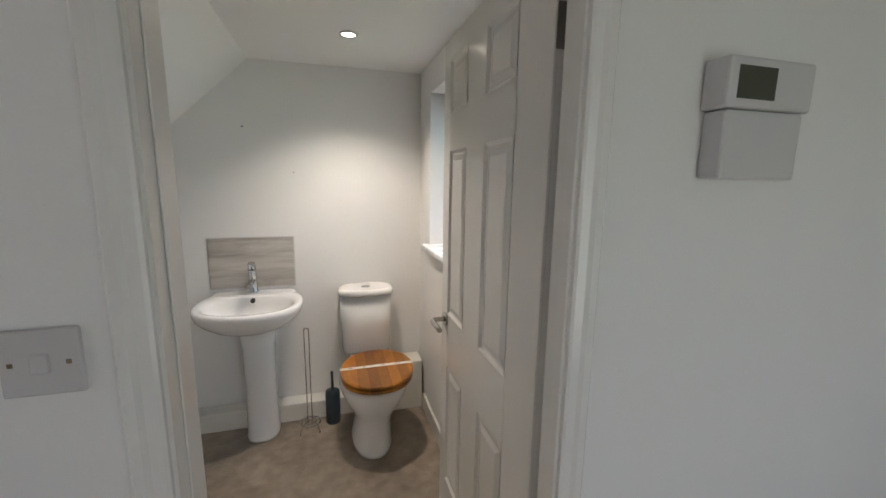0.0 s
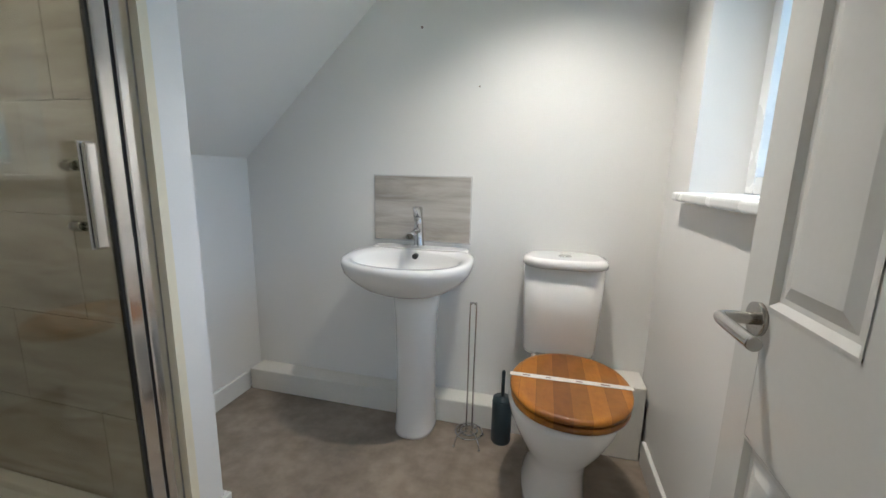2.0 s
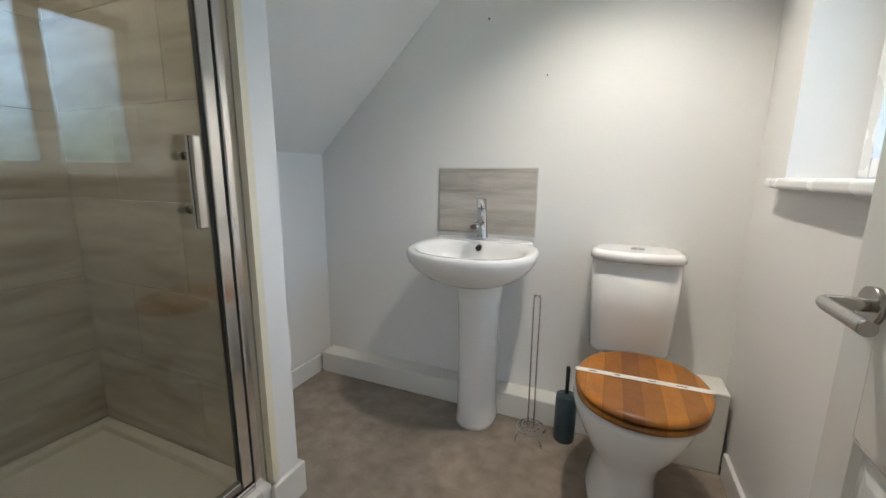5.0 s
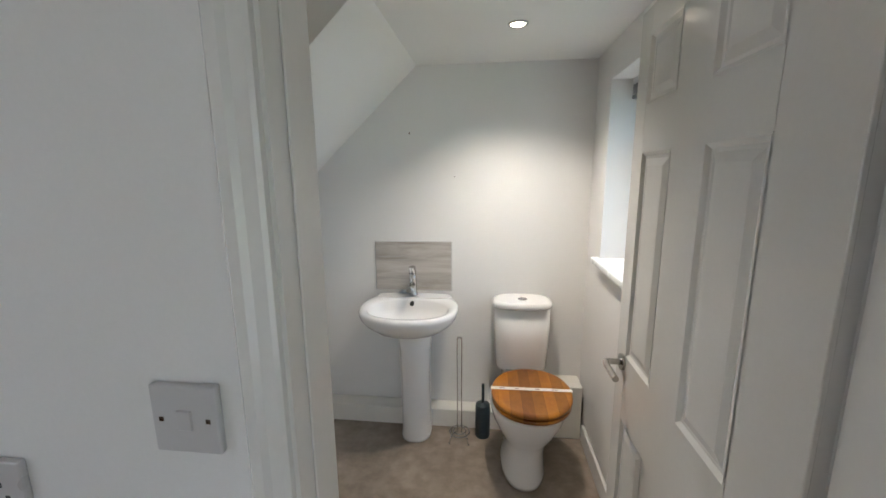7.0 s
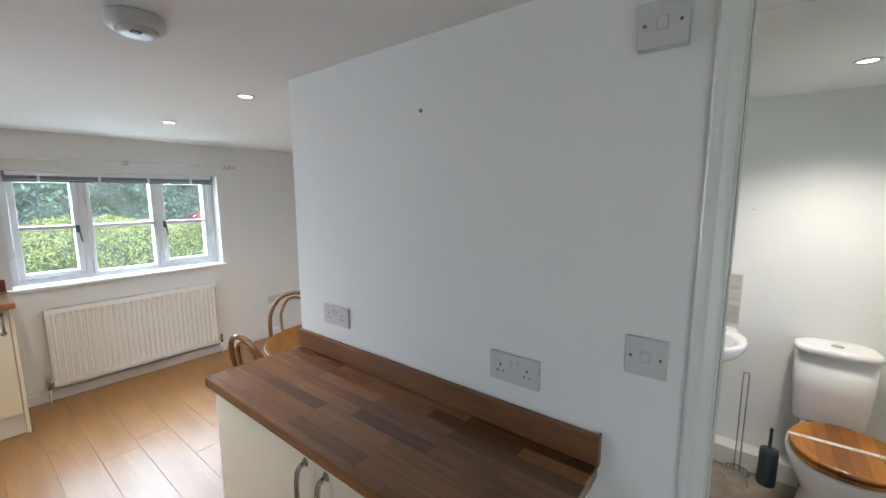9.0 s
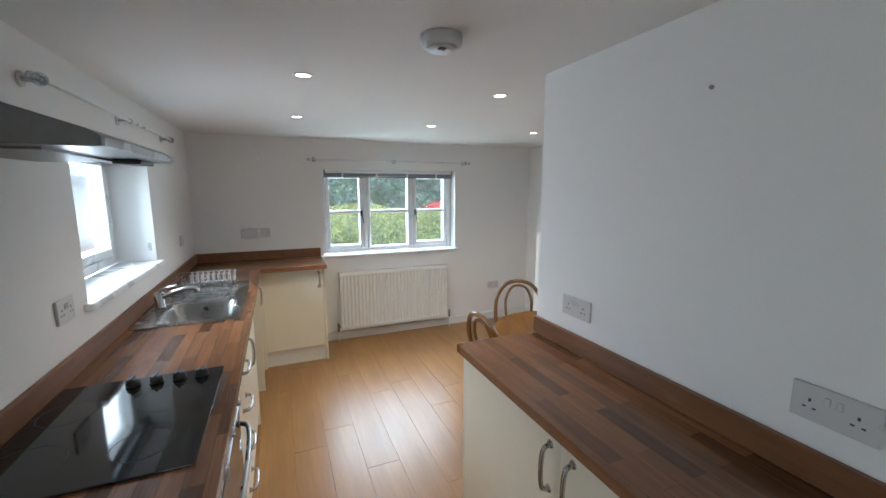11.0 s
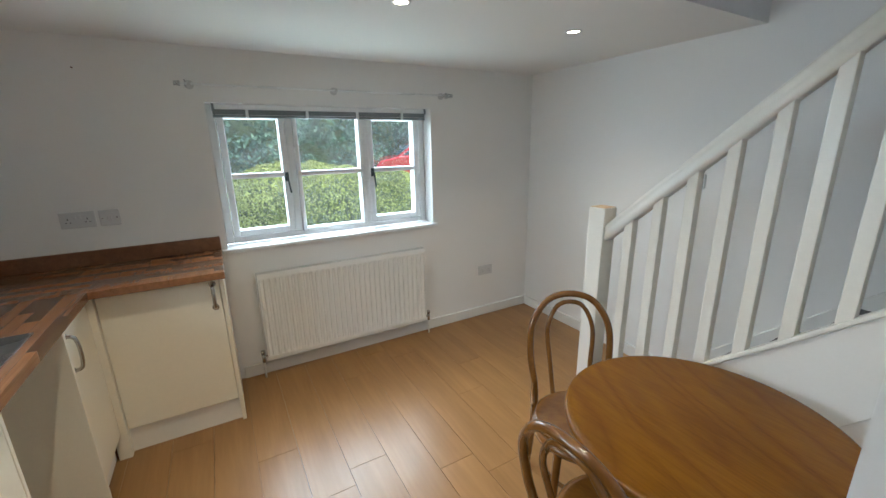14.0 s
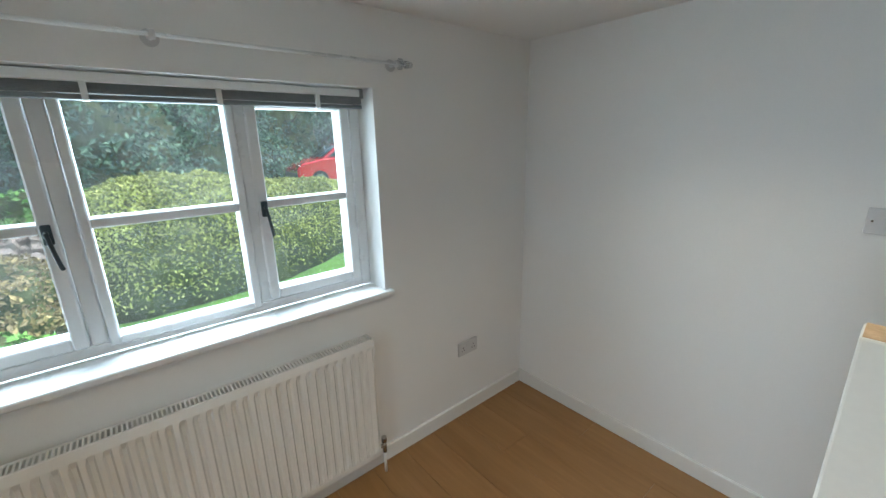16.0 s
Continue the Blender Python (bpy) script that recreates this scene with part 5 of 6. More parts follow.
def roll_holder():
    cx, cy = 0.062, 2.44
    r = thing("toilet_roll_holder", (cx, cy, 0), "chrome wire toilet roll stand", "toilet roll holder")
    part("loop", tube(smooth_pts([(cx - 0.013, cy, 0.055), (cx - 0.012, cy, 0.3), (cx - 0.013, cy, 0.61), (cx - 0.008, cy, 0.632), (cx, cy, 0.638), (cx + 0.008, cy, 0.632), (cx + 0.013, cy, 0.61), (cx + 0.012, cy, 0.3), (cx + 0.013, cy, 0.055)], 5), 0.0036, 8), M_CHROME, r)
    for rad, z in ((0.058, 0.05), (0.036, 0.055)):
        part("base_ring", tube([(cx + rad * math.cos(a), cy + rad * math.sin(a), z) for a in [2 * math.pi * i / 32 for i in range(32)]], 0.0034, 8, True), M_CHROME, r)
    for i in range(4):
        a = math.radians(45 + 90 * i)
        P = lambda d, z: (cx + d * math.cos(a), cy + d * math.sin(a), z)
        part("foot", tube(smooth_pts([P(0.012, 0.055), P(0.045, 0.058), P(0.066, 0.04), P(0.076, 0.008)], 4), 0.0034, 8), M_CHROME, r)
        part("foot_ball", lathe(*P(0.077, 0)[:2], [(0.001, 0.0), (0.005, 0.002), (0.0065, 0.006), (0.005, 0.010), (0.001, 0.012)], 12), M_CHROME, r)


roll_holder()
tb = thing("toilet_brush", (0.196, 2.49, 0), "dark slate plastic toilet brush in its holder", "toilet brush")
part("holder", lathe(0.196, 2.49, [(0.040, 0.0), (0.043, 0.006), (0.043, 0.19), (0.041, 0.197), (0.039, 0.199)], 32), M_BRUSHCOL, tb)
part("lid", lathe(0.196, 2.49, [(0.041, 0.199), (0.041, 0.205), (0.012, 0.208), (0.010, 0.214)], 28), M_BRUSHCOL, tb)
part("handle", lathe(0.196, 2.49, [(0.008, 0.21), (0.0075, 0.30), (0.0085, 0.325), (0.006, 0.333)], 16), M_BRUSHCOL, tb)


# ---- shower ----
def shower():
    x = -0.675
    ya, yb = PB + 0.012, 1.698
    tr = thing("shower_tray", (-1.1, 1.28, 0), "white shower tray with a raised rim", "shower tray")
    part("rim", box(-1.528, -0.632, ya, ya + 0.04, 0, 0.128, 0.006, 2), M_TRAY, tr)
    rb = box(-1.528, -0.632, yb - 0.04, yb, 0, 0.128, 0.006, 2)
    part("rim", rb, M_TRAY, tr)
    part("rim", box(-1.528, -1.49, ya + 0.04, yb - 0.04, 0, 0.128, 0.004, 2), M_TRAY, tr)
    part("rim", box(-0.70, -0.632, ya + 0.04, yb - 0.04, 0, 0.128, 0.004, 2), M_TRAY, tr)
    part("floor_pan", box(-1.49, -0.70, ya + 0.04, yb - 0.04, 0, 0.098), M_TRAY, tr)
    part("waste", lathe(-1.1, 1.2, [(0.045, 0.098), (0.045, 0.102), (0.03, 0.104)], 24), M_CHROME, tr)
    e = thing("shower_enclosure", (x, 1.3, 0.128), "chrome-framed glass shower door", "shower door")
    zt = 1.98
    part("wall_profile", box(x - 0.022, x + 0.022, 1.657, yb - 0.001, 0.13, zt, 0.003), M_ALU, e)
    part("seal", box(x - 0.016, x + 0.012, 1.6525, 1.6568, 0.156, zt - 0.031), M_SEAL, e, "black rubber seal")
    part("wall_profile", box(x - 0.022, x + 0.022, ya + 0.001, ya + 0.035, 0.13, zt, 0.003), M_CHROME, e)
    part("bottom_rail", box(x - 0.022, x + 0.022, ya + 0.036, 1.656, 0.13, 0.155, 0.003), M_CHROME, e)
    part("top_rail", box(x - 0.022, x + 0.022, ya + 0.036, 1.656, zt - 0.03, zt, 0.003), M_CHROME, e)
    dr = part("door_frame", box(x - 0.012, x + 0.016, 1.617, 1.652, 0.16, zt - 0.034, 0.004, 2), M_ALU, e)
    box_b = box(x - 0.011, x + 0.013, ya + 0.04, 1.614, 0.16, 0.185, 0.003)
    part("door_bottom", box_b, M_CHROME, e)
    part("edge_seal", box(x - 0.006, x + 0.008, 1.613, 1.6165, 0.186, zt - 0.036), M_SEAL, e, "black edge seal")
    g = part("pane", box(x - 0.003, x + 0.003, ya + 0.04, 1.611, 0.18, zt - 0.036), M_SHGLASS, e, "clear glass pane")
    g.visible_shadow = False
    h = part("door_handle", box(x + 0.026, x + 0.042, 1.553, 1.577, 0.972, 1.205, 0.005, 2), M_ALU, e, "polished bar handle")
    part("chrome_edge", box(x + 0.022, x + 0.0255, 1.549, 1.581, 0.97, 1.207, 0.001), M_CHROME, h)
    for z in (1.02, 1.155):
        k = cyl((x - 0.03, 1.565, z), (x + 0.03, 1.565, z), 0.006, n=12)
        cyl((x - 0.035, 1.565, z), (x - 0.006, 1.565, z), 0.013, 0.011, n=18, bm=k)
        cyl((x - 0.045, 1.565, z), (x - 0.037, 1.565, z), 0.012, 0.012, n=18, bm=k)
        part("handle_knob", k, M_CHROME, h)


shower()
# strip tinted cream to imitate warm light on gloss paint
struct("trim_shower", box(-0.652, -0.6265, 1.699, 1.724, 0.128, 1.72), M_WARMLIT, "edge strip beside the shower, coloured cream as if warmly lit", "edge strip")


# ---- fittings ----
def wall_frame(wall):
    """Returns P(u, d, z) for a wall: u along it, d out of it, z up."""
    return {"part": lambda u, d, z: (u, PY - d, z), "west": lambda u, d, z: (WX + d, u, z), "sink": lambda u, d, z: (u, SY + d, z), "stair": lambda u, d, z: (u, RY - d, z)}[wall]


def wbox(P, u0, u1, d0, d1, z0, z1, bev=0.0, seg=1, bm_=None):
    a, b = P(u0, d0, z0), P(u1, d1, z1)
    return box(min(a[0], b[0]), max(a[0], b[0]), min(a[1], b[1]), max(a[1], b[1]), min(a[2], b[2]), max(a[2], b[2]), bev, seg, bm_)


def plate(wall, u0, u1, z0, z1, kind, name, label, category, d=0.011):
    P = wall_frame(wall)
    um, zm = (u0 + u1) / 2, (z0 + z1) / 2
    s = thing(name, P(um, 0, zm), label, category)
    part("plate", wbox(P, u0, u1, 0.0005, d, z0, z1, 0.003, 2), M_PLASTIC, s)
    w, h = abs(u1 - u0), z1 - z0
    if kind == "double":
        for c in (um - w * 0.27, um + w * 0.27):
            for du, dz, sw, sh in ((0, 0.012, 0.0025, 0.004), (-0.009, -0.006, 0.0035, 0.002), (0.009, -0.006, 0.0035, 0.002)):
                part("socket_hole", wbox(P, c + du - sw, c + du + sw, d - 0.002, d + 0.0006, zm + dz - sh - 0.006, zm + dz + sh - 0.006), M_GREYPL, s)
        for c in (um - w * 0.07, um + w * 0.07):
            part("rocker", wbox(P, c - 0.006, c + 0.006, d - 0.001, d + 0.004, zm + 0.006, zm + 0.026, 0.002), M_PLASTIC, s)
    elif kind == "switch":
        part("rocker", wbox(P, um - 0.011, um + 0.011, d - 0.001, d + 0.003, zm - 0.014, zm + 0.014, 0.002), M_PLASTIC, s)
        for c in (um - w * 0.35, um + w * 0.35):
            part("screw", wbox(P, c - 0.003, c + 0.003, d - 0.001, d + 0.0008, zm - 0.003, zm + 0.003), M_NICKEL, s, "dull metal screw")
    elif kind == "single":
        for du, dz, sw, sh in ((0, 0.012, 0.0025, 0.004), (-0.009, -0.006, 0.0035, 0.002), (0.009, -0.006, 0.0035, 0.002)):
            part("socket_hole", wbox(P, um + du - sw, um + du + sw, d - 0.002, d + 0.0006, zm + dz - sh - 0.006, zm + dz + sh - 0.006), M_GREYPL, s)
        part("rocker", wbox(P, um + 0.02, um + 0.032, d - 0.001, d + 0.004, zm + 0.006, zm + 0.026, 0.002), M_PLASTIC, s)
    return s


plate("part", -0.197, -0.108, 1.192, 1.283, "switch", "fused_switch", "white plastic fused switch with two screws", "switch")
plate("part", -0.565, -0.409, 1.070, 1.156, "double", "double_socket", "white double socket above the partition counter", "socket")
plate("part", -1.386, -1.226, 1.075, 1.158, "double", "double_socket", "white double socket at the partition's end", "socket")
plate("part", -0.208, -0.112, 1.908, 1.998, "switch", "isolator_switch", "white plastic isolator switch high on the wall", "switch", 0.03)
plate("west", 2.0, 2.146, 0.388, 0.472, "double", "double_socket", "white double socket low on the window wall", "socket")
plate("west", -0.668, -0.52, 1.137, 1.223, "double", "double_socket", "white double socket above the worktop", "socket")
plate("west", -0.505, -0.415, 1.137, 1.223, "switch", "fused_switch", "white fused switch above the worktop", "switch")
plate("sink", -3.79, -3.70, 1.15, 1.236, "single", "single_socket", "white single socket on the sink wall", "socket")
plate("sink", -1.90, -1.78, 1.13, 1.216, "double", "double_socket", "white double socket under the window end", "socket")
plate("stair", -2.83, -2.725, 1.255, 1.342, "switch", "light_switch", "white light switch on the stair wall", "switch")

th = thing("heating_controller", (1.0, PY, 1.6), "white heating controller with a dark display", "controller")
part("base", box(0.905, 1.095, PY - 0.05, PY - 0.0005, 1.49, 1.615, 0.006, 2), M_PLASTIC, th)
tu = part("upper_case", box(0.895, 1.105, PY - 0.055, PY - 0.0005, 1.616, 1.705, 0.006, 2), M_PLASTIC, th)
part("display", box(0.915, 1.005, PY - 0.0562, PY - 0.0548, 1.632, 1.688), M_LCD, tu, "dark green-grey display")

sm = thing("smoke_alarm", (-1.343, 0.187, CZ), "white round smoke alarm on the ceiling", "smoke alarm")
part("base", lathe(-1.343, 0.187, [(0.066, CZ - 0.0005), (0.068, CZ - 0.006), (0.067, CZ - 0.03), (0.06, CZ - 0.036), (0.05, CZ - 0.038)], 40), M_PLASTIC, sm)
part("cover", lathe(-1.343, 0.187, [(0.05, CZ - 0.0385), (0.047, CZ - 0.046), (0.03, CZ - 0.049)], 40), M_PLASTIC, sm)
part("test_button", box(-1.325, -1.305, 0.165, 0.19, CZ - 0.052, CZ - 0.0475, 0.002), M_GREYPL, sm, "dark test button")


def nail(P, u, z, r=0.004):
    a, b = P(u, -0.004, z), P(u, 0.005, z)
    solid("wall_plug", cyl(a, b, r, n=10), M_INK, "dark screw plug in the white wall", "wall plug", group="wall plugs")


nail(wall_frame("part"), -0.835, 1.872, 0.006)
nail(lambda u, d, z: (u, BY - d, z), -0.237, 1.766, 0.005)
nail(lambda u, d, z: (u, BY - d, z), 0.02, 1.52, 0.003)
nail(wall_frame("west"), -0.47, 1.94, 0.004)


# ---- downlights ----
def downlight(x, y, z, power, wide=118, tone=(1.0, 0.85, 0.66)):
    d = thing("downlight", (x, y, z), "lit recessed ceiling downlight with a pale ring", "downlight", "ceiling downlights")
    part("ring", lathe(x, y, [(0.030, z - 0.002), (0.033, z - 0.005), (0.041, z - 0.004), (0.043, z - 0.0005), (0.030, z - 0.0005)], 32), M_PLASTIC, d)
    part("lamp", lathe(x, y, [(0.030, z - 0.0025), (0.002, z - 0.003)], 24), M_LAMP, d, "glowing lamp face")
    la = bpy.data.lights.new("downlight_beam", "SPOT")
    la.energy, la.spot_size, la.spot_blend, la.shadow_soft_size, la.color = power, radians(wide), 1.0, 0.014, tone
    lo = new("downlight_beam", la)
    lo.matrix_world = look((x, y, z - 0.03), (x, y + 0.0001, 0))
    lo.parent = d
    lo.matrix_parent_inverse = WORLD[d].inverted()


for x, y in ((-1.985, -0.20), (-1.985, 0.79), (-3.06, -0.18), (-3.08, 0.815), (-3.09, 1.79)):
    downlight(x, y, CZ, SPOT_W)
downlight(0.323, 2.11, BZ, BATH_W, 126, (1.0, 0.89, 0.74))
downlight(-1.1, 1.25, BZ, BATH_W * 0.24, 178, (1.0, 0.89, 0.74))


# ---- garden and outside ----
def leaf_cloud(name, points, normals, size, material, label, category, seed, spread=0.8):
    """Many small folded leaves laid about points."""
    rg = np.random.default_rng(seed)
    n = len(points)
    P = np.asarray(points)
    d = np.asarray(normals) + rg.normal(0, spread, (n, 3))
    d /= np.linalg.norm(d, axis=1)[:, None] + 1e-9
    a = rg.normal(0, 1, (n, 3))
    u = np.cross(d, a)
    u /= np.linalg.norm(u, axis=1)[:, None] + 1e-9
    v = np.cross(d, u)
    s = size * rg.uniform(0.55, 1.35, n)[:, None]
    V = np.empty((n * 4, 3))
    V[0::4], V[1::4], V[2::4], V[3::4] = P - u * s, P - v * s * 0.5 + d * s * 0.15, P + u * s, P + v * s * 0.5 + d * s * 0.15
    i = np.arange(n) * 4
    F = np.empty((n * 2, 3), dtype=int)
    F[0::2], F[1::2] = np.stack([i, i + 1, i + 2], 1), np.stack([i, i + 2, i + 3], 1)
    me = bpy.data.meshes.new(name)
    me.from_pydata(V.tolist(), [], F.tolist())
    me.materials.append(material)
    return tagged(new(name, me), label, category, kind="stuff")


def blob_points(cx, cy, cz, rx, ry, rz, n, seed, rough=0.12, zmin=-0.15, p=3.0):
    """Points near the skin of a lumpy rounded block."""
    rg = np.random.default_rng(seed)
    q = rg.normal(0, 1, (n, 3))
    q /= np.linalg.norm(q, axis=1)[:, None]
    k = (np.abs(q) ** p).sum(1) ** (-1 / p)
    q = q * k[:, None]
    lump = np.array([noise.noise(Vector((a * 2.2 + cx, b * 2.2 + cy, c * 2.2))) for a, b, c in q])
    f = 1 + rough * lump + rg.normal(0, 0.02, n) - np.abs(rg.normal(0, 0.04, n))
    P = np.stack([cx + q[:, 0] * rx * f, cy + q[:, 1] * ry * f, cz + q[:, 2] * rz * f], 1)
    nn = q / np.array([rx, ry, rz])
    nn /= np.linalg.norm(nn, axis=1)[:, None]
    ok = P[:, 2] > zmin
    return P[ok], nn[ok]


def core(cx, cy, cz, rx, ry, rz, seed, rough=0.12, p=3.0):
    """Lumpy solid that stands for the shade inside a bush; rocks reuse the shape."""
    b_ = bmesh.new()
    bmesh.ops.create_icosphere(b_, subdivisions=4, radius=1)
    for v in b_.verts:
        q = v.co.normalized()
        k = (abs(q.x) ** p + abs(q.y) ** p + abs(q.z) ** p) ** (-1 / p)
        q = q * k
        f = 0.93 * (1 + rough * noise.noise(Vector((q.x * 2.2 + cx, q.y * 2.2 + cy, q.z * 2.2))))
        v.co = (cx + q.x * rx * f, cy + q.y * ry * f, cz + q.z * rz * f)
    return b_


def bush(name, cx, cy, cz, rx, ry, rz, n, size, material, label, seed, rough=0.12, p=3.0):
    pts, nn = blob_points(cx, cy, cz, rx, ry, rz, n, seed, rough, -0.15, p)
    ob = leaf_cloud(name, pts, nn, size, material, label, "hedge", seed)
    c_ = part("shade_core", core(cx, cy, cz, rx, ry, rz, seed, rough, p), M_CORE, ob)
    return ob


def hedge_row(name, line, half, heights, n, size, material, label, seed):
    """A clipped hedge along a plan line: rounded section, rounded ends, lumpy skin of leaves over a dark shade core."""
    C = np.array([tuple(p) for p in smooth_pts([(x, y, 0) for x, y in line], 8)])[:, :2]
    T = np.gradient(C, axis=0)
    T /= np.linalg.norm(T, axis=1)[:, None]
    N = np.stack([-T[:, 1], T[:, 0]], 1)
    m = len(C)
    rg_ = np.random.default_rng(seed)

    def skin(u, a):
        """u: 0 to 1 along, a: 0 to pi round the section from side to side."""
        f = u * (m - 1)
        i0 = np.clip(f.astype(int), 0, m - 2)
        w_ = (f - i0)[:, None]
        c, nn = C[i0] * (1 - w_) + C[i0 + 1] * w_, N[i0] * (1 - w_) + N[i0 + 1] * w_
        end = np.clip(np.minimum(u, 1 - u) / 0.16, 0, 1)
        k = np.sqrt(1 - (1 - end) ** 2)
        ca, sa = np.cos(a), np.sin(a)
        q = 2.0 / 3.6
        height = heights[0] + (heights[1] - heights[0]) * np.clip((u - 0.35) / 0.65, 0, 1)
        side, up = np.sign(ca) * np.abs(ca) ** q, np.abs(sa) ** q
        lump = np.array([noise.noise(Vector((x * 2.0, y * 2.0, h * 3.0))) + 0.4 * noise.noise(Vector((x * 6.0, y * 6.0, h * 8.0))) for (x, y), h in zip(c + nn * (side * half)[:, None], up * height)])
        g = 1 + 0.07 * lump
        P = np.stack([c[:, 0] + nn[:, 0] * side * half * (0.25 + 0.75 * k) * g, c[:, 1] + nn[:, 1] * side * half * (0.25 + 0.75 * k) * g, -0.16 + up * (height + 0.16) * (0.35 + 0.65 * k) * g], 1)
        return P, np.stack([nn[:, 0] * ca, nn[:, 1] * ca, sa + 0.05], 1)

    P, D = skin(rg_.uniform(0, 1, n), rg_.uniform(0, math.pi, n))
    P -= D * np.abs(rg_.normal(0, 0.025, n))[:, None]
    ob = leaf_cloud(name, P, D, size, material, label, "hedge", seed, 0.9)
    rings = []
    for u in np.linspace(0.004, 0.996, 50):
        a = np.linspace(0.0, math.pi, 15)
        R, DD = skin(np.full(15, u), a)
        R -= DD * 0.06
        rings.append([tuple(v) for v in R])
    # dark solid under the leaves, standing in for the hedge's inner shade
    part("shade_core", loft(rings), M_CORE, ob)
    return ob


hedge_row("box_hedge", [(-8.25, 0.15), (-8.35, 1.0), (-8.55, 2.0), (-9.15, 3.0), (-10.0, 3.7), (-11.0, 4.3)], 0.72, (1.25, 0.72), 42000, 0.021, M_HEDGE, "clipped yellow-green box hedge curving away from the house", 3)
bush("shrub", -7.75, -0.25, 0.1, 0.55, 0.55, 0.55, 5000, 0.030, M_SHRUB, "straggling brown-green shrub at the hedge's end", 5, 0.4, 2.0)
bush("nettle_patch", -12.6, -1.2, 0.15, 0.7, 2.6, 0.72, 9000, 0.055, M_WEED, "bright green nettles growing below the trees", 8, 0.5, 2.2)
bush("flower_bed", -6.75, -0.35, -0.1, 0.55, 0.6, 0.36, 3200, 0.032, M_WEED, "low green flower bed under the window", 6, 0.5, 2.0)
rg = random.Random(4)
for i in range(7):
    fx, fy, fz = -6.75 + rg.uniform(-0.35, 0.35), -0.32 + rg.uniform(-0.35, 0.3), 0.30 + rg.uniform(-0.05, 0.12)
    fl = thing("flower", (fx, fy, fz), "small pink flower above the green bed", "flower", "pink flowers")
    for k in range(5):
        a = 2 * math.pi * k / 5
        part("petal", loft([oval(fx + 0.022 * math.cos(a), fy + 0.022 * math.sin(a), fz + 0.004 * j, 0.018 - 0.005 * j, 0.018 - 0.005 * j, 8) for j in range(2)]), M_PINK, fl)
    part("stem", cyl((fx, fy, fz - 0.35), (fx, fy, fz), 0.003, n=6), M_WEED, fl)
for i in range(20):
    lv, k = divmod(i, 7)
    w_ = rg.uniform(0.16, 0.27)
    sx_, sy_ = -8.95 + rg.uniform(-0.12, 0.12) - 0.12 * lv, -1.75 + 0.29 * k + 0.12 * lv
    rk = core(sx_, sy_, -0.02 + 0.27 * lv, w_, w_ * 0.95, 0.19, i, 0.5, 2.5)
    solid("garden_rock", rk, M_STONE, "weathered pinkish-grey stone of the garden rockery", "rock", group="rockery stones")
ROWS_T = ((-15.5, -5.0, 3.2), (-16.0, -2.2, 3.6), (-15.2, 0.6, 3.3), (-16.2, 3.2, 3.7), (-20.2, 6.4, 4.2), (-20.6, 9.6, 4.2), (-20.5, 12.8, 4.2), (-15.0, -8.0, 3.5))
for i, (tx, ty, th_) in enumerate(ROWS_T):
    tr_ = thing("tree", (tx, ty, -0.16), "dense dark green hedgerow tree behind the garden", "tree", "hedgerow trees")
    tk = tube(smooth_pts([(tx, ty, -0.2), (tx + 0.1, ty + 0.05, 1.0), (tx - 0.1, ty, 2.4), (tx, ty + 0.1, th_)], 4), 0.16, 10, taper=0.3)
    for k in range(5):
        a = k * 1.3 + i
        tube(smooth_pts([(tx, ty, 0.9 + 0.35 * k), (tx + 0.7 * math.cos(a), ty + 0.7 * math.sin(a), 1.5 + 0.35 * k), (tx + 1.3 * math.cos(a), ty + 1.3 * math.sin(a), 1.9 + 0.4 * k)], 4), 0.06, 6, bm=tk, taper=0.4)
    part("trunk", tk, M_BARK, tr_)
    allp, alln = [], []
    for k in range(9):
        a = 2.4 * k + i
        bx, by, bz = tx + 0.9 * math.cos(a) * (k % 3) / 2, ty + 1.1 * math.sin(a), 0.5 + (th_ - 0.6) * k / 8
        p_, n_ = blob_points(bx, by, bz, 0.95, 1.1, 0.75, 1300, 20 + i * 10 + k, 0.45, -0.1, 2.0)
        allp.append(p_), alln.append(n_)
    cr = leaf_cloud("crown", np.concatenate(allp), np.concatenate(alln), 0.075, M_TREE, "", "", 40 + i)
    for key in ("kind", "category", "label"):
        if key in cr:
            del cr[key]
    cr.parent = tr_
    cr.matrix_parent_inverse = WORLD[tr_].inverted()
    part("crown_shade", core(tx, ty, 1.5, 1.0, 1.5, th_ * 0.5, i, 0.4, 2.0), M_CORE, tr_)


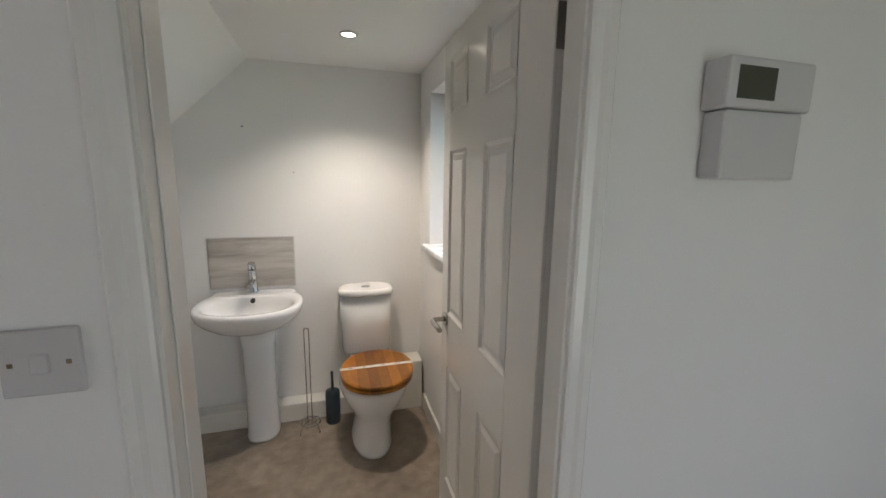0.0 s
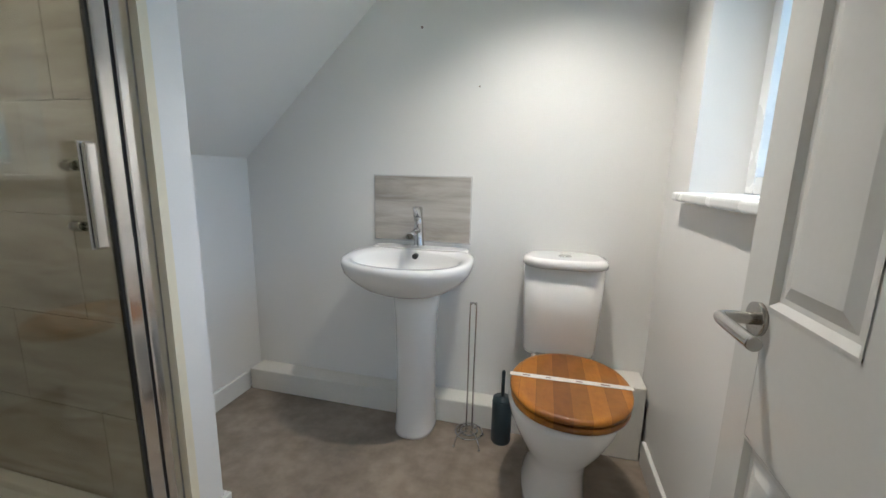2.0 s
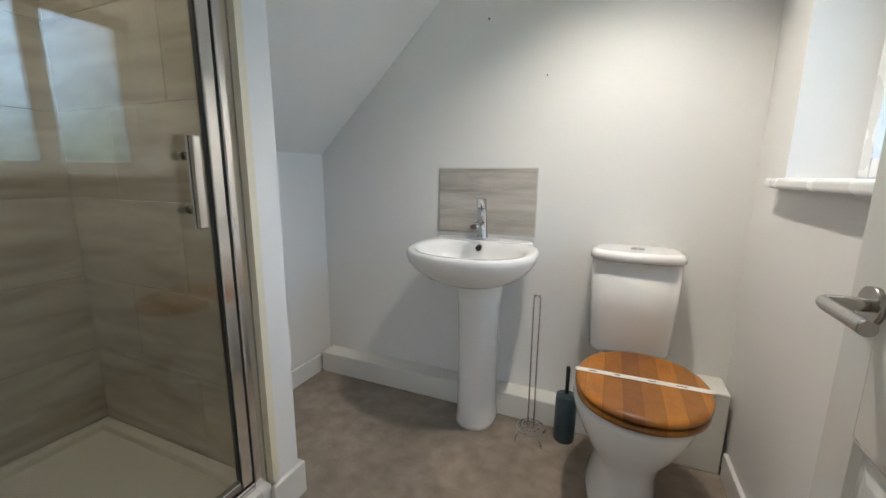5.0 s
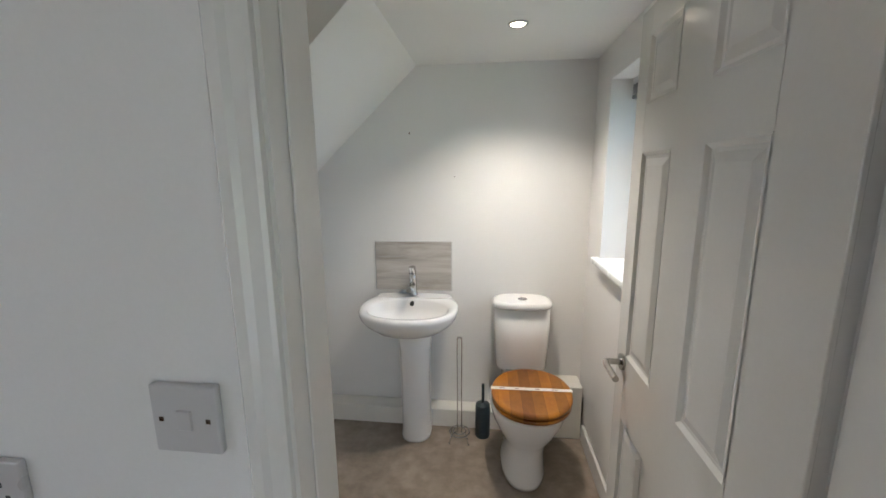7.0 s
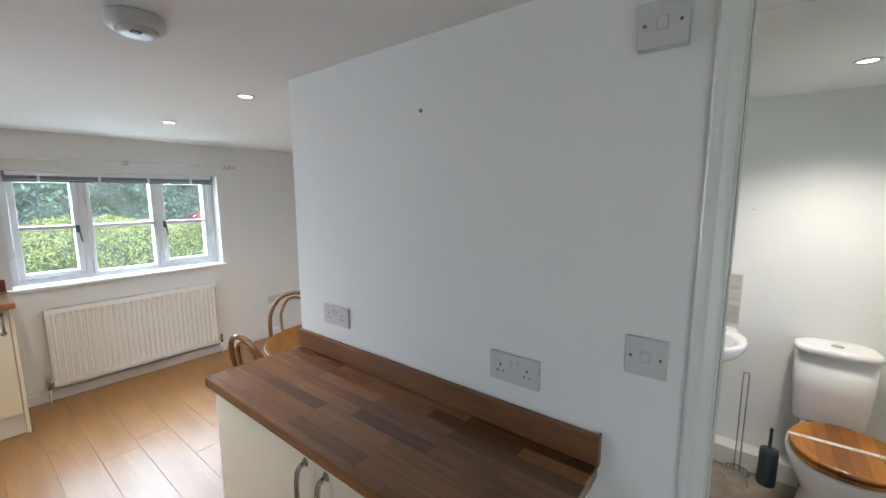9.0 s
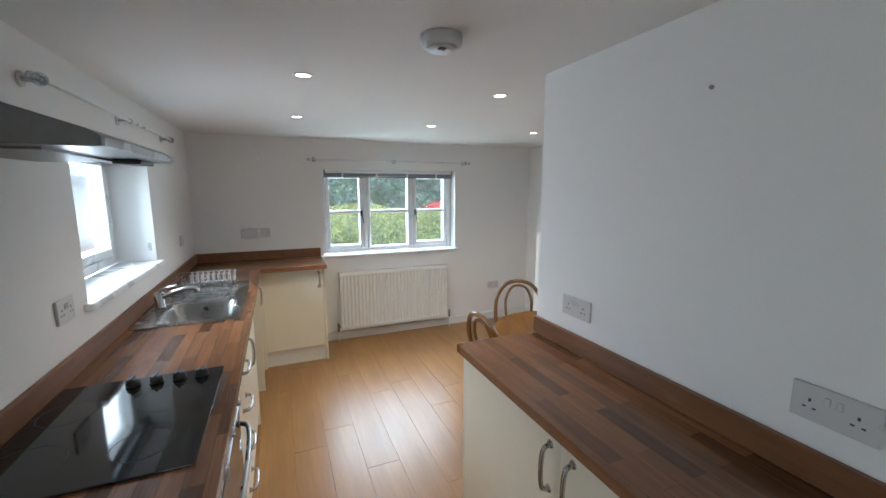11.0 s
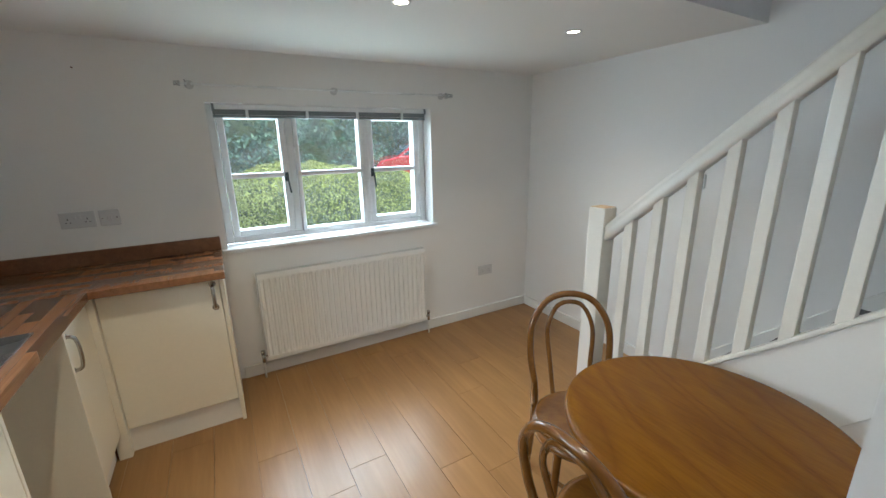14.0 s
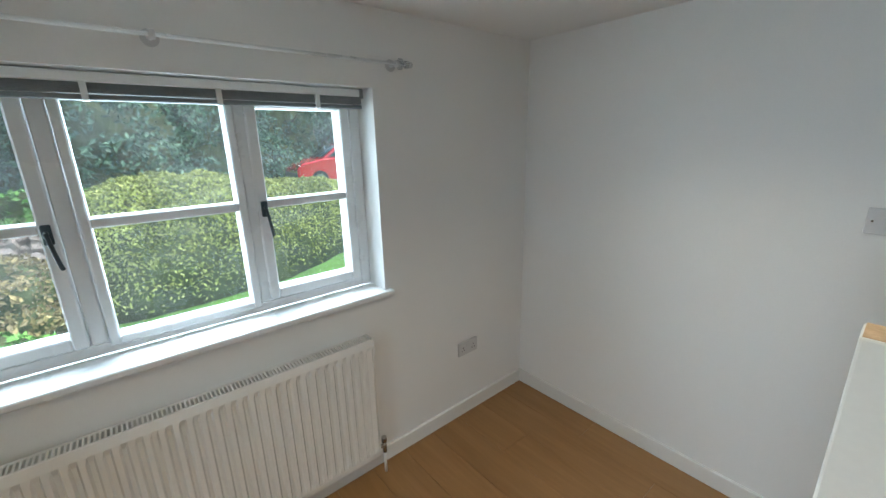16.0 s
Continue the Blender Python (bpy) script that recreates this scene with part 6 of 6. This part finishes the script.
def car(cx, cy, ang):
    """Small red hatchback; origin on the ground, nose towards local -x."""
    c = thing("car", (0, 0, 0), "bright red small car parked beyond the hedge", "car")
    lower = [(-1.9, 0.35), (-1.92, 0.62), (-1.75, 0.80), (-1.0, 0.95), (1.5, 0.98), (1.85, 0.92), (1.9, 0.4), (1.5, 0.25), (-1.5, 0.25)]
    cabin = [(-1.05, 0.95), (-0.42, 1.38), (0.1, 1.46), (1.0, 1.43), (1.52, 0.98)]
    part("body", prism(lower, "y", -0.82, 0.82, 0.05), M_RED, c)
    cb = loft([[(x, -0.76 + 0.14 * (z - 0.95) / 0.5, z) for x, z in cabin], [(x, 0.76 - 0.14 * (z - 0.95) / 0.5, z) for x, z in cabin]])
    part("cabin", cb, M_RED, c)
    part("windscreen", loft([[(-1.02, -0.66, 0.985), (-1.02, 0.66, 0.985), (-1.03, 0.66, 0.99), (-1.03, -0.66, 0.99)], [(-0.46, -0.58, 1.37), (-0.46, 0.58, 1.37), (-0.47, 0.58, 1.38), (-0.47, -0.58, 1.38)]]), M_CARGL, c, "dark windscreen")
    for s_ in (-1, 1):
        part("side_window", prism([(-0.85, 1.0), (-0.38, 1.33), (0.95, 1.36), (1.3, 1.0)], "y", s_ * 0.70, s_ * 0.768), M_CARGL, c)
        part("headlight", box(-1.9, -1.72, min(s_ * 0.5, s_ * 0.75), max(s_ * 0.5, s_ * 0.75), 0.62, 0.76, 0.02), M_CLEAR, c)
        for wx in (-1.2, 1.15):
            w = part("wheel", cyl((wx, s_ * 0.68, 0.28), (wx, s_ * 0.84, 0.28), 0.29, n=24), M_TYRE, c)
            part("rim", cyl((wx, s_ * 0.83, 0.28), (wx, s_ * 0.85, 0.28), 0.19, n=20), M_STEEL, w)
    part("bumper", box(-1.96, -1.88, -0.75, 0.75, 0.32, 0.5, 0.03), M_BLACK, c)
    c.matrix_basis = pose(cx, cy, 0.121, 0, 0, ang)


# Unseen slab, added so the lawn throws no green light indoors.
struct("bounce_slab", box(-13.0, 6.0, -4.26, SY - 0.36, -0.3, -0.13), M_BOUNCE, "unseen grey slab added to keep green lawn bounce off the walls", "path")
struct("road", box(-18.3, -14.3, 4.9, 14.0, -0.15, 0.12, 0.05, 2), M_STONE, "raised stony drive beyond the hedge", "drive")
car(-16.3, 7.35, 84)

# outbuilding seen through the sink window
ob_ = thing("outbuilding", (-8, -4.3, -0.16), "white weatherboarded outbuilding with a slate roof", "outbuilding")
part("wall", box(-13, -5, -6.4, -4.3, -0.16, 1.84), M_CLAD, ob_)
part("plinth_wall", box(-13.02, -4.98, -6.4, -4.27, -0.16, 0.38), M_STONE, ob_, "grey stone plinth")
part("roof", prism([(-6.6, 2.65), (-4.0, 1.78), (-4.0, 1.86), (-6.6, 2.74)], "x", -13.2, -4.8), M_ROOF, ob_, "grey slate roof")
brd = prism([(-4.3, 0.0), (-4.27, 0.0), (-4.288, 0.16), (-4.3, 0.16)], "x", -13, -5)
me = mesh_of("weatherboard", brd, M_CLAD)
for i in range(9):
    wb = new("weatherboard", me)
    wb.parent = ob_
    wb.matrix_parent_inverse = WORLD[ob_].inverted()
    wb.location = (0, 0, 0.385 + 0.16 * i)


# ---- floor planks ----
def plank_mesh(x0, x1, y0, y1):
    return mesh_of("plank", box(x0, x1, y0, y1, -0.012, 0.0, 0.0007), M_PLANK)


PW, PL, GAP = 0.193, 1.22, 0.0006
STARTS = (0.0, 0.45, 0.85, 0.25, 0.65, 0.82, 0.35, 1.185, 0.07, 0.83, 1.065, 0.93, 0.3, 0.6)
std = plank_mesh(-PL / 2 + GAP, PL / 2 - GAP, -PW / 2 + GAP, PW / 2 - GAP)
row = 0
y = SY
while y < RY - 0.001:
    y1 = min(y + (PW if row else 0.151), RY)
    xmax = EX if y < PY else -1.577
    x = WX - STARTS[row % 14]
    while x < xmax:
        a, b = max(x, WX), min(x + PL, xmax)
        if b - a > 0.01:
            full = abs(b - a - PL) < 1e-6 and abs(y1 - y - PW) < 1e-6
            pk = new("plank", std if full else plank_mesh(a + GAP, b - GAP, y + GAP, y1 - GAP))
            pk.parent = sub
            if full:
                pk.location = ((a + b) / 2, (y + y1) / 2, 0)
        x += PL
    y, row = y1, row + 1

# ---- shower tiles ----
tile_back = struct("shower_tiles_back", box(-1.542, -1.538, PB + 0.001, 1.7075, 0.1, BZ - 0.002), M_TGROUT, "stone-effect tiles on the shower's back wall", "tiles")
tile_side = struct("shower_tiles_side", box(-1.538, -0.655, 1.7045, 1.7075, 0.1, BZ - 0.002), M_TGROUT, "stone-effect tiles on the shower's side wall", "tiles")
tile_front = struct("shower_tiles_front", box(-1.538, -0.655, PB + 0.0005, PB + 0.003, 0.1, BZ - 0.002), M_TGROUT, "stone-effect tiles on the partition in the shower", "tiles")
for r_ in range(7):
    z0_, z1_ = 0.129 + 0.298 * r_, min(0.129 + 0.298 * (r_ + 1) - 0.002, BZ - 0.003)
    if z1_ - z0_ < 0.03:
        continue
    cuts = [0.0, 0.30, 0.90] if r_ % 2 else [0.0, 0.60, 1.2]
    for a, b in zip(cuts, cuts[1:] + [1.5]):
        ya_, yb_ = max(1.700 - b, PB + 0.006), 1.700 - a - 0.002
        if yb_ - ya_ > 0.03:
            part("tile", box(-1.538, -1.530, ya_, yb_, z0_, z1_, 0.0012), M_TILE, tile_back)
        xa_, xb_ = -1.529 + a, min(-1.529 + b - 0.002, -0.655)
        if xb_ - xa_ > 0.03:
            part("tile", box(xa_, xb_, 1.697, 1.7045, z0_, z1_, 0.0012), M_TILE, tile_side)
            part("tile", box(xa_, xb_, PB + 0.003, PB + 0.0105, z0_, z1_, 0.0012), M_TILE, tile_front)
